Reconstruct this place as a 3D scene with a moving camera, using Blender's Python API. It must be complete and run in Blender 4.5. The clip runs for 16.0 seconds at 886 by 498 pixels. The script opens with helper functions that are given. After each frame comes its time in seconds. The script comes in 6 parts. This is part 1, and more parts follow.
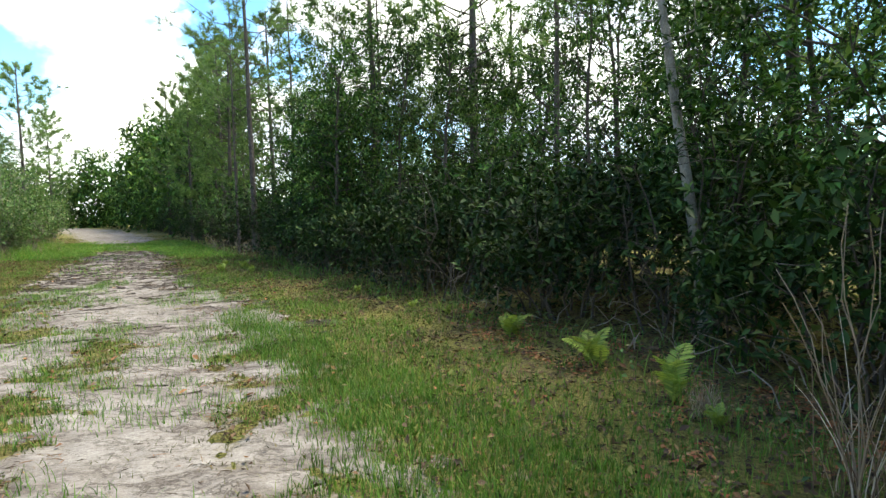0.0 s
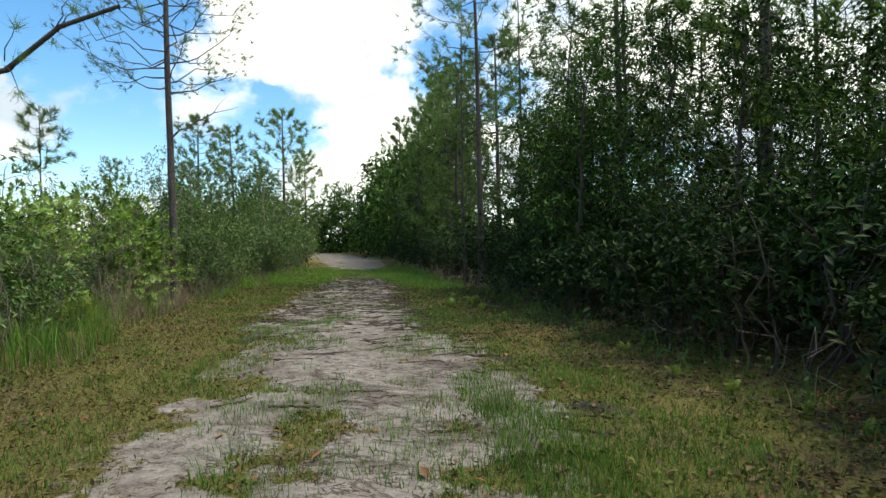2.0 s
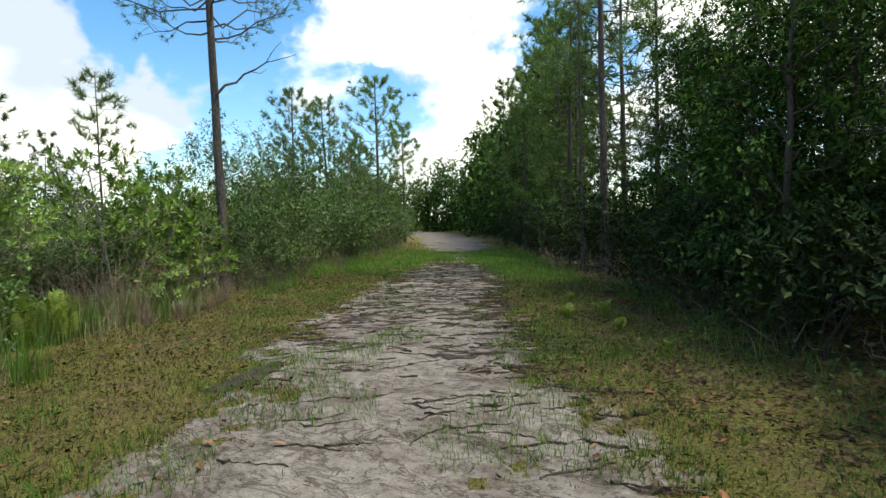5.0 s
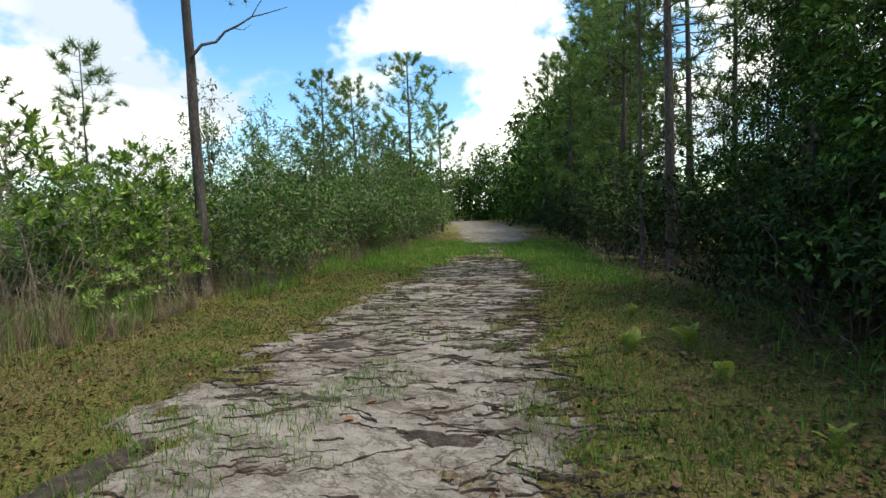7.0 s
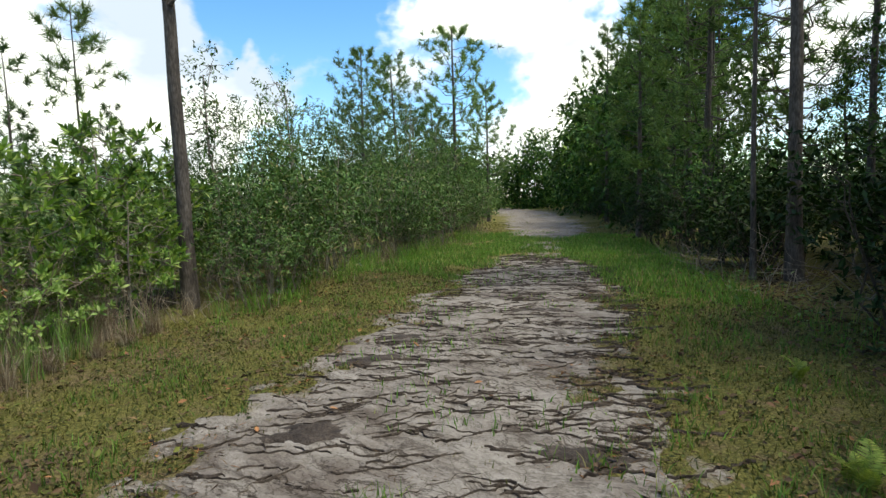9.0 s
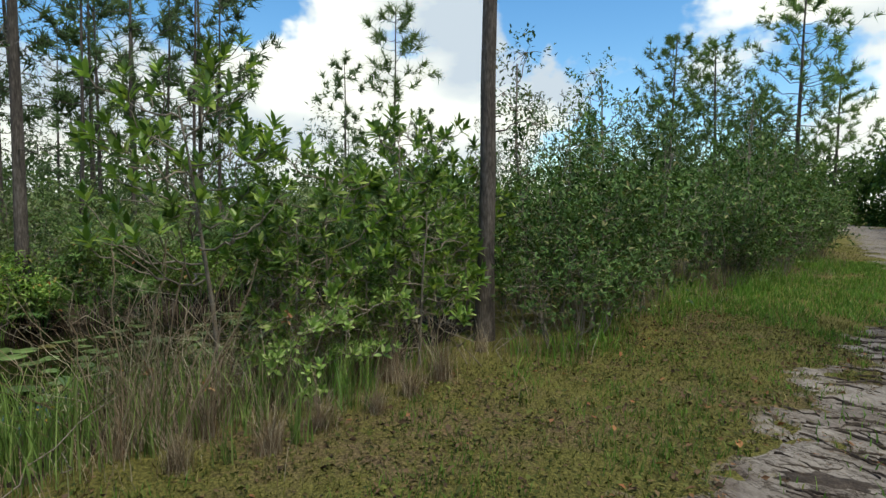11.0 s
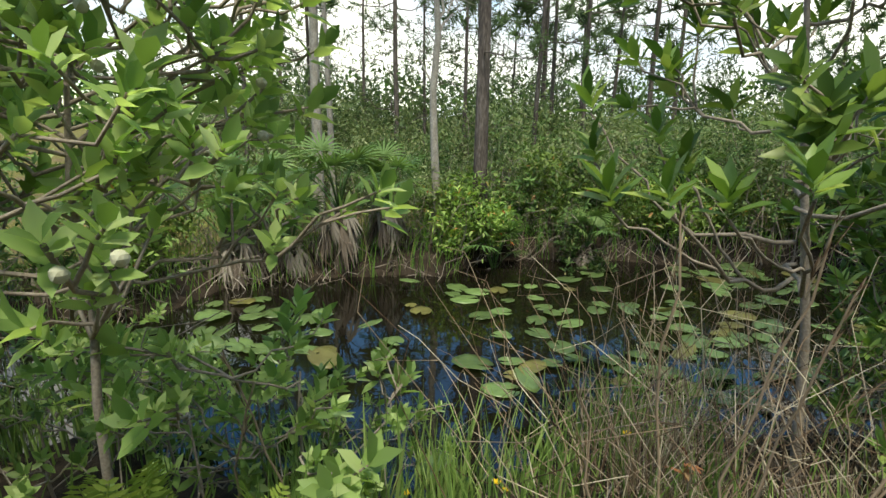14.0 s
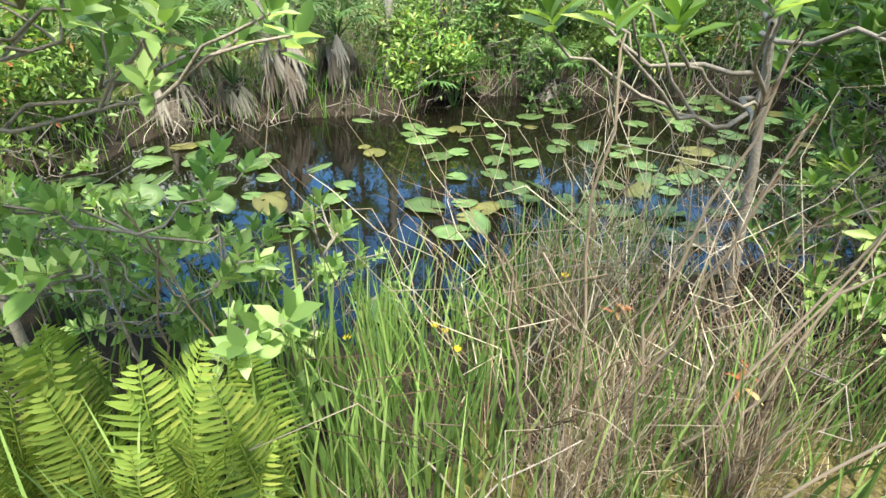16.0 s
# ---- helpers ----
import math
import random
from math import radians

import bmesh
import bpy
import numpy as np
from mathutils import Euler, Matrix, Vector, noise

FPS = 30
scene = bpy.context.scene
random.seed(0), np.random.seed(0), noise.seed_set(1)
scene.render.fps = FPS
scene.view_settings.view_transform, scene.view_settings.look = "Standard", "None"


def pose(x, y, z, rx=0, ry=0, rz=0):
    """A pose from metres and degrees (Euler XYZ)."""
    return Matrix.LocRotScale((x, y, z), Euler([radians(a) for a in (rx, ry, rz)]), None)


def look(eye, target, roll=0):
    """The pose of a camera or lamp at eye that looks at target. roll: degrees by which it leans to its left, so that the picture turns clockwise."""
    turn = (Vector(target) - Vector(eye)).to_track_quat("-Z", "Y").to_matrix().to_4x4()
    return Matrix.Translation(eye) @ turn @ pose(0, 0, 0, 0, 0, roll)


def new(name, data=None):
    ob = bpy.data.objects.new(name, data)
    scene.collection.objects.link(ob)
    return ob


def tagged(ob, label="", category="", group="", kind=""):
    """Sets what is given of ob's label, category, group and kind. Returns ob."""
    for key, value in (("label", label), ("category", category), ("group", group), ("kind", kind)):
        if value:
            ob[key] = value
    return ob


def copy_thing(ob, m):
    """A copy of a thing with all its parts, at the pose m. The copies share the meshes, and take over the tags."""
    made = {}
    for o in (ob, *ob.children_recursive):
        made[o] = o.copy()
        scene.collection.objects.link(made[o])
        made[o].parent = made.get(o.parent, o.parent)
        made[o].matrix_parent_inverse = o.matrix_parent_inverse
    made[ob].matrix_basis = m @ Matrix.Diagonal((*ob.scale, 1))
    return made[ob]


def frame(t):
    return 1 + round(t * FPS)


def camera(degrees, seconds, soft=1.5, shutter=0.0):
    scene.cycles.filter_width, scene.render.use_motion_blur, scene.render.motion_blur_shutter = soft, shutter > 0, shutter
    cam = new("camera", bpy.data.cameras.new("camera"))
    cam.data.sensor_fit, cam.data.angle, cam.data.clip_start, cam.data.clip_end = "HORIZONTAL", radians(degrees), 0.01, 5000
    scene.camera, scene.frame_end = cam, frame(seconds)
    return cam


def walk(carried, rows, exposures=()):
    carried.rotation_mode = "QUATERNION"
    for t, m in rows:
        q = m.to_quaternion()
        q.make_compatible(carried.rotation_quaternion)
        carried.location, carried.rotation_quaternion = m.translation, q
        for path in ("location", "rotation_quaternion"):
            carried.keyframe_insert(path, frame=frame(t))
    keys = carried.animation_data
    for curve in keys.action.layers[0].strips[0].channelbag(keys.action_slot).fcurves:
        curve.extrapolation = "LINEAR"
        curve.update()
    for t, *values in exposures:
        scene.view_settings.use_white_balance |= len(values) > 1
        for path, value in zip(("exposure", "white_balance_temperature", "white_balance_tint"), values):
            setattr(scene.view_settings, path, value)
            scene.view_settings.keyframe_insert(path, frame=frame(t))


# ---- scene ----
cam = camera(76.0, 16.0)
PATH = [
    (0, (0.013, 0.312, 1.472), (0.002, 2.307, 1.329), -1.5),
    (0.5, (-0.219, 0.864, 1.505), (-0.518, 2.839, 1.407), -1.4),
    (1, (-0.498, 1.439, 1.537), (-1.001, 3.373, 1.462), -1.5),
    (1.5, (-0.755, 1.996, 1.532), (-1.392, 3.892, 1.484), -1.5),
    (2, (-1.045, 2.591, 1.527), (-1.783, 4.449, 1.499), -1.4),
    (2.5, (-1.291, 3.192, 1.527), (-2.115, 5.014, 1.513), -1.3),
    (3, (-1.607, 3.789, 1.515), (-2.524, 5.566, 1.486), -1.3),
    (3.5, (-1.917, 4.433, 1.505), (-2.885, 6.183, 1.452), -1.3),
    (3.7, (-2.03, 4.662, 1.477), (-3.013, 6.403, 1.417), -1.3),
    (5.8, (-3.025, 7.506, 1.562), (-4.159, 9.15, 1.445), -2.3),
    (6, (-3.127, 7.743, 1.529), (-4.276, 9.376, 1.407), -2.3),
    (6.5, (-3.392, 8.375, 1.517), (-4.571, 9.985, 1.395), -2.2),
    (7, (-3.745, 8.939, 1.496), (-4.951, 10.53, 1.366), -2.3),
    (7.5, (-4.149, 9.534, 1.48), (-5.376, 11.107, 1.339), -2.2),
    (8, (-4.547, 10.062, 1.461), (-5.786, 11.625, 1.317), -2.3),
    (8.2, (-4.708, 10.274, 1.464), (-5.948, 11.836, 1.314), -2.4),
    (10.5, (-7.005, 11.989, 1.8), (-8.742, 12.965, 1.629), 0.1),
    (11, (-7.643, 11.968, 1.784), (-9.512, 12.663, 1.633), 0.6),
    (11.5, (-8.325, 11.795, 1.744), (-10.287, 12.152, 1.594), 0.6),
    (12, (-8.988, 11.657, 1.739), (-10.98, 11.701, 1.568), 0.8),
    (12.5, (-9.486, 11.464, 1.731), (-11.459, 11.212, 1.526), 0.9),
    (13, (-9.951, 11.338, 1.75), (-11.883, 10.888, 1.491), 1.0),
    (13.5, (-10.294, 11.22, 1.743), (-12.181, 10.643, 1.415), 0.8),
    (14, (-10.48, 11.066, 1.74), (-12.318, 10.418, 1.29), 0.7),
    (14.5, (-10.62, 11.095, 1.699), (-12.407, 10.44, 1.086), 0.8),
    (15, (-10.668, 11.142, 1.7), (-12.405, 10.542, 0.911), 0.7),
    (15.5, (-10.679, 11.163, 1.698), (-12.379, 10.649, 0.779), 0.7),
    (16, (-10.684, 11.164, 1.704), (-12.363, 10.677, 0.732), 0.7),
]
EXPOSURE = [(0, 0.85, 6750, 1), (0.5, 0.58, 6800, 1), (1.5, -0.02, 6750, 1), (3.5, -0.05, 6750, 1), (6.5, 0.0, 6750, 1), (8, 0.0, 6750, 1), (10.5, -0.2, 6550, 1), (11, -0.35, 6600, 1), (12.5, -0.4, 6850, 1),
            (13.3, -0.1, 6850, 1), (14, 0.25, 6900, 1), (14.6, 1.1, 6900, 1), (15.2, 1.5, 6700, 1), (16, 1.53, 6450, 1)]
walk(cam, [(t, look(eye, target, roll)) for t, eye, target, roll in PATH], EXPOSURE)

# ---- world, sun ----
SUN_AZ, SUN_EL = 70.0, 66.0
sun_way = Vector((math.sin(radians(SUN_AZ)) * math.cos(radians(SUN_EL)), math.cos(radians(SUN_AZ)) * math.cos(radians(SUN_EL)), math.sin(radians(SUN_EL))))


def node(tree, kind, **values):
    n = tree.nodes.new(kind)
    for key, value in values.items():
        n.inputs[key.replace("_", " ")].default_value = value
    return n


def make_world():
    w = bpy.data.worlds.new("sky")
    scene.world = w
    w.use_nodes = True
    nt = w.node_tree
    nt.nodes.clear()
    ln = nt.links.new
    out = nt.nodes.new("ShaderNodeOutputWorld")
    sky = nt.nodes.new("ShaderNodeTexSky")
    sky.sky_type, sky.sun_disc = "NISHITA", False
    sky.sun_elevation, sky.sun_rotation = radians(SUN_EL), radians(SUN_AZ)
    sky.air_density, sky.dust_density, sky.ozone_density = 1.0, 0.6, 1.5
    back = node(nt, "ShaderNodeBackground", Strength=0.15)
    hue = node(nt, "ShaderNodeHueSaturation", Saturation=1.3, Value=1.7)
    ln(sky.outputs[0], hue.inputs["Color"])
    ln(hue.outputs[0], back.inputs[0])
    tc = nt.nodes.new("ShaderNodeTexCoord")
    flat = node(nt, "ShaderNodeMapping")
    flat.inputs["Scale"].default_value = (1.0, 1.0, 2.1)
    ln(tc.outputs["Generated"], flat.inputs[0])
    n1 = node(nt, "ShaderNodeTexNoise", Scale=2.6, Detail=9.0, Roughness=0.55)
    ln(flat.outputs[0], n1.inputs["Vector"])
    total = n1.outputs[0]
    ragged = node(nt, "ShaderNodeTexNoise", Scale=4.5, Detail=5.0, Roughness=0.6)
    ln(tc.outputs["Generated"], ragged.inputs["Vector"])
    bend = nt.nodes.new("ShaderNodeVectorMath")
    bend.operation = "MULTIPLY_ADD"
    bend.inputs[1].default_value = (0.42, 0.42, 0.42)
    ln(ragged.outputs["Color"], bend.inputs[0])
    ln(tc.outputs["Generated"], bend.inputs[2])
    middle = nt.nodes.new("ShaderNodeVectorMath")
    middle.operation = "SUBTRACT"
    middle.inputs[1].default_value = (0.21, 0.21, 0.21)
    ln(bend.outputs[0], middle.inputs[0])
    # cloud banks (positive) and blue gaps (negative), by direction and half width
    banks = (
        ((-0.53, 0.79, 0.31), 0.20, 0.20), ((-0.45, 0.84, 0.25), 0.17, 0.20), ((-0.86, 0.47, 0.16), 0.22, 0.22),
        ((-0.48, 0.86, 0.12), 0.25, 0.16), ((-0.97, 0.12, 0.15), 0.26, 0.30), ((-0.98, -0.17, 0.10), 0.24, 0.30), ((-0.88, -0.45, 0.10), 0.24, 0.30), ((0.15, 0.94, 0.30), 0.55, 0.20),
        ((-0.80, -0.57, 0.19), 0.45, 0.20), ((-0.90, 0.40, 0.15), 0.20, 0.18), ((0.75, 0.45, 0.6), 0.7, 0.16),
        ((-0.72, 0.60, 0.36), 0.16, -0.20), ((-0.84, 0.42, 0.40), 0.18, -0.18), ((-0.62, 0.74, 0.20), 0.06, -0.12),
        ((-0.78, -0.30, 0.56), 0.62, -0.42), ((-0.85, 0.15, 0.62), 0.4, -0.12),
    )
    for way, wide, amount in banks:
        sub = nt.nodes.new("ShaderNodeVectorMath")
        sub.operation = "DISTANCE"
        ln(middle.outputs[0], sub.inputs[0])
        sub.inputs[1].default_value = Vector(way).normalized()
        ramp = nt.nodes.new("ShaderNodeMapRange")
        ramp.interpolation_type = "SMOOTHSTEP"
        for k, v in zip(range(1, 5), (0.0, wide, amount, 0.0)):
            ramp.inputs[k].default_value = v
        ln(sub.outputs["Value"], ramp.inputs[0])
        add = nt.nodes.new("ShaderNodeMath")
        ln(total, add.inputs[0])
        ln(ramp.outputs[0], add.inputs[1])
        total = add.outputs[0]
    cover = nt.nodes.new("ShaderNodeMapRange")
    cover.interpolation_type = "SMOOTHSTEP"
    for k, v in zip(range(1, 5), (0.47, 0.60, 0.0, 1.0)):
        cover.inputs[k].default_value = v
    ln(total, cover.inputs[0])
    n2 = node(nt, "ShaderNodeTexNoise", Scale=3.1, Detail=5.0, Roughness=0.5)
    shift = node(nt, "ShaderNodeMapping")
    shift.inputs["Location"].default_value = (3.3, 1.7, 0.4)
    ln(flat.outputs[0], shift.inputs[0])
    ln(shift.outputs[0], n2.inputs["Vector"])
    grey = nt.nodes.new("ShaderNodeValToRGB")
    grey.color_ramp.elements[0].position, grey.color_ramp.elements[0].color = 0.40, (0.55, 0.61, 0.72, 1)
    grey.color_ramp.elements[1].position, grey.color_ramp.elements[1].color = 0.56, (1.0, 0.985, 0.95, 1)
    ln(n2.outputs[0], grey.inputs[0])
    cloud = node(nt, "ShaderNodeBackground", Strength=1.5)
    ln(grey.outputs[0], cloud.inputs[0])
    mix = nt.nodes.new("ShaderNodeMixShader")
    ln(cover.outputs[0], mix.inputs[0])
    ln(back.outputs[0], mix.inputs[1])
    ln(cloud.outputs[0], mix.inputs[2])
    ln(mix.outputs[0], out.inputs[0])


make_world()
sun = new("sun", bpy.data.lights.new("sun", "SUN"))
sun.data.energy, sun.data.angle, sun.data.color = 4.6, radians(12), (1.0, 0.93, 0.80)
sun.matrix_basis = look(sun_way * 60, (0, 0, 0))


# ---- materials ----
def material(name):
    m = bpy.data.materials.new(name)
    m.use_nodes = True
    nt = m.node_tree
    return m, nt, nt.nodes["Principled BSDF"], nt.nodes["Material Output"]


def ramp_node(nt, stops):
    r = nt.nodes.new("ShaderNodeValToRGB")
    while len(r.color_ramp.elements) < len(stops):
        r.color_ramp.elements.new(0.5)
    for e, (p, c) in zip(r.color_ramp.elements, stops):
        e.position, e.color = p, (*c, 1)
    return r


def leaf_material(name, stops, through_light=0.3, rough=0.5, spread=0.35, gloss=0.15):
    """Leaves: a colour for each leaf, a shade for each plant, light through the blade."""
    m, nt, bsdf, out = material(name)
    ln = nt.links.new
    geo = nt.nodes.new("ShaderNodeNewGeometry")
    r = ramp_node(nt, stops)
    ln(geo.outputs["Random Per Island"], r.inputs[0])
    info = nt.nodes.new("ShaderNodeObjectInfo")
    mr = nt.nodes.new("ShaderNodeMapRange")
    mr.inputs[3].default_value, mr.inputs[4].default_value = 0.68 * (1 - spread), 0.68 * (1 + spread)
    ln(info.outputs["Random"], mr.inputs[0])
    noise_tex = node(nt, "ShaderNodeTexNoise", Scale=1.3, Detail=3.0)
    tc = nt.nodes.new("ShaderNodeTexCoord")
    ln(tc.outputs["Object"], noise_tex.inputs["Vector"])
    mr2 = nt.nodes.new("ShaderNodeMapRange")
    for k, v in zip(range(1, 5), (0.3, 0.7, 0.75, 1.25)):
        mr2.inputs[k].default_value = v
    ln(noise_tex.outputs[0], mr2.inputs[0])
    mul = nt.nodes.new("ShaderNodeMath")
    mul.operation = "MULTIPLY"
    ln(mr.outputs[0], mul.inputs[0])
    ln(mr2.outputs[0], mul.inputs[1])
    hsv = nt.nodes.new("ShaderNodeHueSaturation")
    ln(r.outputs[0], hsv.inputs["Color"])
    ln(mul.outputs[0], hsv.inputs["Value"])
    ln(hsv.outputs[0], bsdf.inputs["Base Color"])
    bsdf.inputs["Roughness"].default_value = rough
    bsdf.inputs["Specular IOR Level"].default_value = gloss
    tr = nt.nodes.new("ShaderNodeBsdfTranslucent")
    warm = nt.nodes.new("ShaderNodeMix")
    warm.data_type, warm.blend_type = "RGBA", "MULTIPLY"
    warm.inputs[0].default_value = 1.0
    warm.inputs[7].default_value = (1.3, 1.4, 0.7, 1)
    ln(hsv.outputs[0], warm.inputs[6])
    ln(warm.outputs[2], tr.inputs[0])
    mix = node(nt, "ShaderNodeMixShader")
    mix.inputs[0].default_value = through_light
    ln(bsdf.outputs[0], mix.inputs[1])
    ln(tr.outputs[0], mix.inputs[2])
    ln(mix.outputs[0], out.inputs[0])
    return m


def rough_material(name, stops, scale, stretch=(1, 1, 1), bump=0.4, rough=0.9, fine=8.0):
    """Bark, wood, soil: two sizes of noise and a relief."""
    m, nt, bsdf, out = material(name)
    ln = nt.links.new
    tc = nt.nodes.new("ShaderNodeTexCoord")
    mp = nt.nodes.new("ShaderNodeMapping")
    mp.inputs["Scale"].default_value = stretch
    ln(tc.outputs["Object"], mp.inputs[0])
    n1 = node(nt, "ShaderNodeTexNoise", Scale=scale, Detail=6.0, Roughness=0.65)
    n2 = node(nt, "ShaderNodeTexNoise", Scale=scale * fine, Detail=4.0)
    ln(mp.outputs[0], n1.inputs["Vector"])
    ln(mp.outputs[0], n2.inputs["Vector"])
    mx = nt.nodes.new("ShaderNodeMath")
    mx.operation = "MULTIPLY_ADD"
    mx.inputs[1].default_value = 0.45
    ln(n2.outputs[0], mx.inputs[0])
    half = nt.nodes.new("ShaderNodeMath")
    half.operation = "MULTIPLY"
    half.inputs[1].default_value = 0.55
    ln(n1.outputs[0], half.inputs[0])
    ln(half.outputs[0], mx.inputs[2])
    r = ramp_node(nt, stops)
    ln(mx.outputs[0], r.inputs[0])
    ln(r.outputs[0], bsdf.inputs["Base Color"])
    bsdf.inputs["Roughness"].default_value = rough
    bsdf.inputs["Specular IOR Level"].default_value = 0.2
    bp = node(nt, "ShaderNodeBump", Strength=bump, Distance=0.02)
    ln(mx.outputs[0], bp.inputs["Height"])
    ln(bp.outputs[0], bsdf.inputs["Normal"])
    return m


G = leaf_material
LEAF_FOREST = G("forest leaves", ((0.0, (0.021, 0.055, 0.012)), (0.5, (0.057, 0.133, 0.025)), (0.85, (0.138, 0.269, 0.053)), (1.0, (0.262, 0.340, 0.078))), 0.10, 0.55, 0.45, 0.12)
# forest leaves at about half brightness: the wood's deep shade put into colour
LEAF_FOREST_SHADED = G("forest leaves, shade in colour", ((0.0, (0.012, 0.029, 0.008)), (0.5, (0.028, 0.066, 0.015)), (0.85, (0.062, 0.120, 0.028)), (1.0, (0.125, 0.150, 0.040))), 0.08, 0.55, 0.4, 0.12)
LEAF_SHRUB = G("shrub leaves", ((0.0, (0.036, 0.084, 0.024)), (0.45, (0.105, 0.200, 0.054)), (0.85, (0.218, 0.355, 0.107)), (1.0, (0.377, 0.337, 0.161))), 0.16, 0.5, 0.4, 0.15)
LEAF_BAY = G("bay leaves", ((0.0, (0.07, 0.14, 0.03)), (0.45, (0.20, 0.33, 0.07)), (0.95, (0.40, 0.53, 0.15)), (0.985, (0.649, 0.473, 0.165)), (1.0, (0.717, 0.148, 0.083))), 0.35, 0.4, 0.3, 0.3)
LEAF_BUTTON = G("pale bush leaves", ((0.0, (0.17, 0.28, 0.085)), (0.6, (0.42, 0.59, 0.19)), (1.0, (0.66, 0.78, 0.36))), 0.45, 0.5, 0.25, 0.2)
NEEDLE = G("pine needles", ((0.0, (0.08, 0.14, 0.045)), (0.6, (0.17, 0.27, 0.085)), (1.0, (0.29, 0.38, 0.14))), 0.3, 0.45)
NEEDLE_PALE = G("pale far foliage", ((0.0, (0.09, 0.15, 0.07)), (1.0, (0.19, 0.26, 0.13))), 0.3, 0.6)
GRASS = G("green grass", ((0.0, (0.078, 0.177, 0.031)), (0.6, (0.154, 0.300, 0.055)), (0.9, (0.239, 0.396, 0.077)), (1.0, (0.477, 0.382, 0.186))), 0.3, 0.5)
REED = G("tall bank grass", ((0.0, (0.095, 0.166, 0.046)), (0.6, (0.214, 0.331, 0.085)), (1.0, (0.382, 0.486, 0.170))), 0.25, 0.4, 0.25)
TURF = G("short turf", ((0.0, (0.063, 0.074, 0.015)), (0.4, (0.133, 0.151, 0.032)), (0.7, (0.203, 0.207, 0.046)), (1.0, (0.281, 0.218, 0.091))), 0.15, 0.6)
STRAW = G("dry grass", ((0.0, (0.085, 0.050, 0.030)), (0.35, (0.25, 0.17, 0.115)), (0.7, (0.47, 0.37, 0.27)), (1.0, (0.74, 0.65, 0.50))), 0.1, 0.6, 0.2)
FERN = G("fern", ((0.0, (0.17, 0.25, 0.05)), (0.6, (0.30, 0.40, 0.08)), (1.0, (0.47, 0.51, 0.12))), 0.35, 0.5, 0.25)
PALM = G("palmetto", ((0.0, (0.081, 0.161, 0.052)), (1.0, (0.196, 0.299, 0.098))), 0.25, 0.4, 0.25)
DEAD = G("dead fronds", ((0.0, (0.20, 0.16, 0.13)), (0.6, (0.42, 0.37, 0.32)), (1.0, (0.62, 0.56, 0.50))), 0.1, 0.8, 0.2)
LITTER = G("leaf litter", ((0.0, (0.05, 0.032, 0.022)), (0.5, (0.13, 0.085, 0.055)), (0.85, (0.22, 0.14, 0.085)), (1.0, (0.36, 0.15, 0.07))), 0.05, 0.85)
RUST = G("fallen leaf", ((0.0, (0.35, 0.10, 0.05)), (0.5, (0.45, 0.20, 0.09)), (1.0, (0.50, 0.32, 0.16))), 0.1, 0.7)
YELLOW = G("yellow petals", ((0.0, (0.75, 0.50, 0.02)), (1.0, (0.85, 0.60, 0.03))), 0.2, 0.5, 0.1)
PAD = G("lily pad", ((0.0, (0.083, 0.143, 0.045)), (0.5, (0.135, 0.210, 0.064)), (1.0, (0.203, 0.270, 0.098))), 0.1, 0.35, 0.35, 0.35)
PAD_OLD = G("old lily pad", ((0.0, (0.152, 0.176, 0.048)), (1.0, (0.240, 0.200, 0.064))), 0.1, 0.4, 0.3, 0.3)
PUFF = G("pale seed balls", ((0.0, (0.45, 0.48, 0.33)), (1.0, (0.60, 0.60, 0.44))), 0.1, 0.8, 0.1)
LEAF_HAZE = G("pale wetland leaves", ((0.0, (0.10, 0.15, 0.065)), (0.6, (0.24, 0.32, 0.14)), (1.0, (0.40, 0.44, 0.24))), 0.25, 0.6, 0.3, 0.1)
BARK_PINE = rough_material("pine bark", ((0.3, (0.025, 0.021, 0.019)), (0.5, (0.085, 0.070, 0.062)), (0.7, (0.19, 0.165, 0.148))), 6, (1, 1, 0.22), 0.9)
BARK_DARK = rough_material("dark bark", ((0.3, (0.03, 0.026, 0.022)), (0.55, (0.085, 0.07, 0.058)), (0.75, (0.19, 0.17, 0.145))), 9, (1, 1, 0.3), 0.7)
BARK_PALE = rough_material("pale bark", ((0.3, (0.12, 0.11, 0.095)), (0.5, (0.25, 0.23, 0.20)), (0.7, (0.39, 0.365, 0.33))), 10, (1, 1, 0.5), 0.5)
TWIG = rough_material("grey twigs", ((0.3, (0.13, 0.105, 0.085)), (0.6, (0.28, 0.24, 0.20)), (0.8, (0.40, 0.36, 0.31))), 12, (1, 1, 1), 0.3)


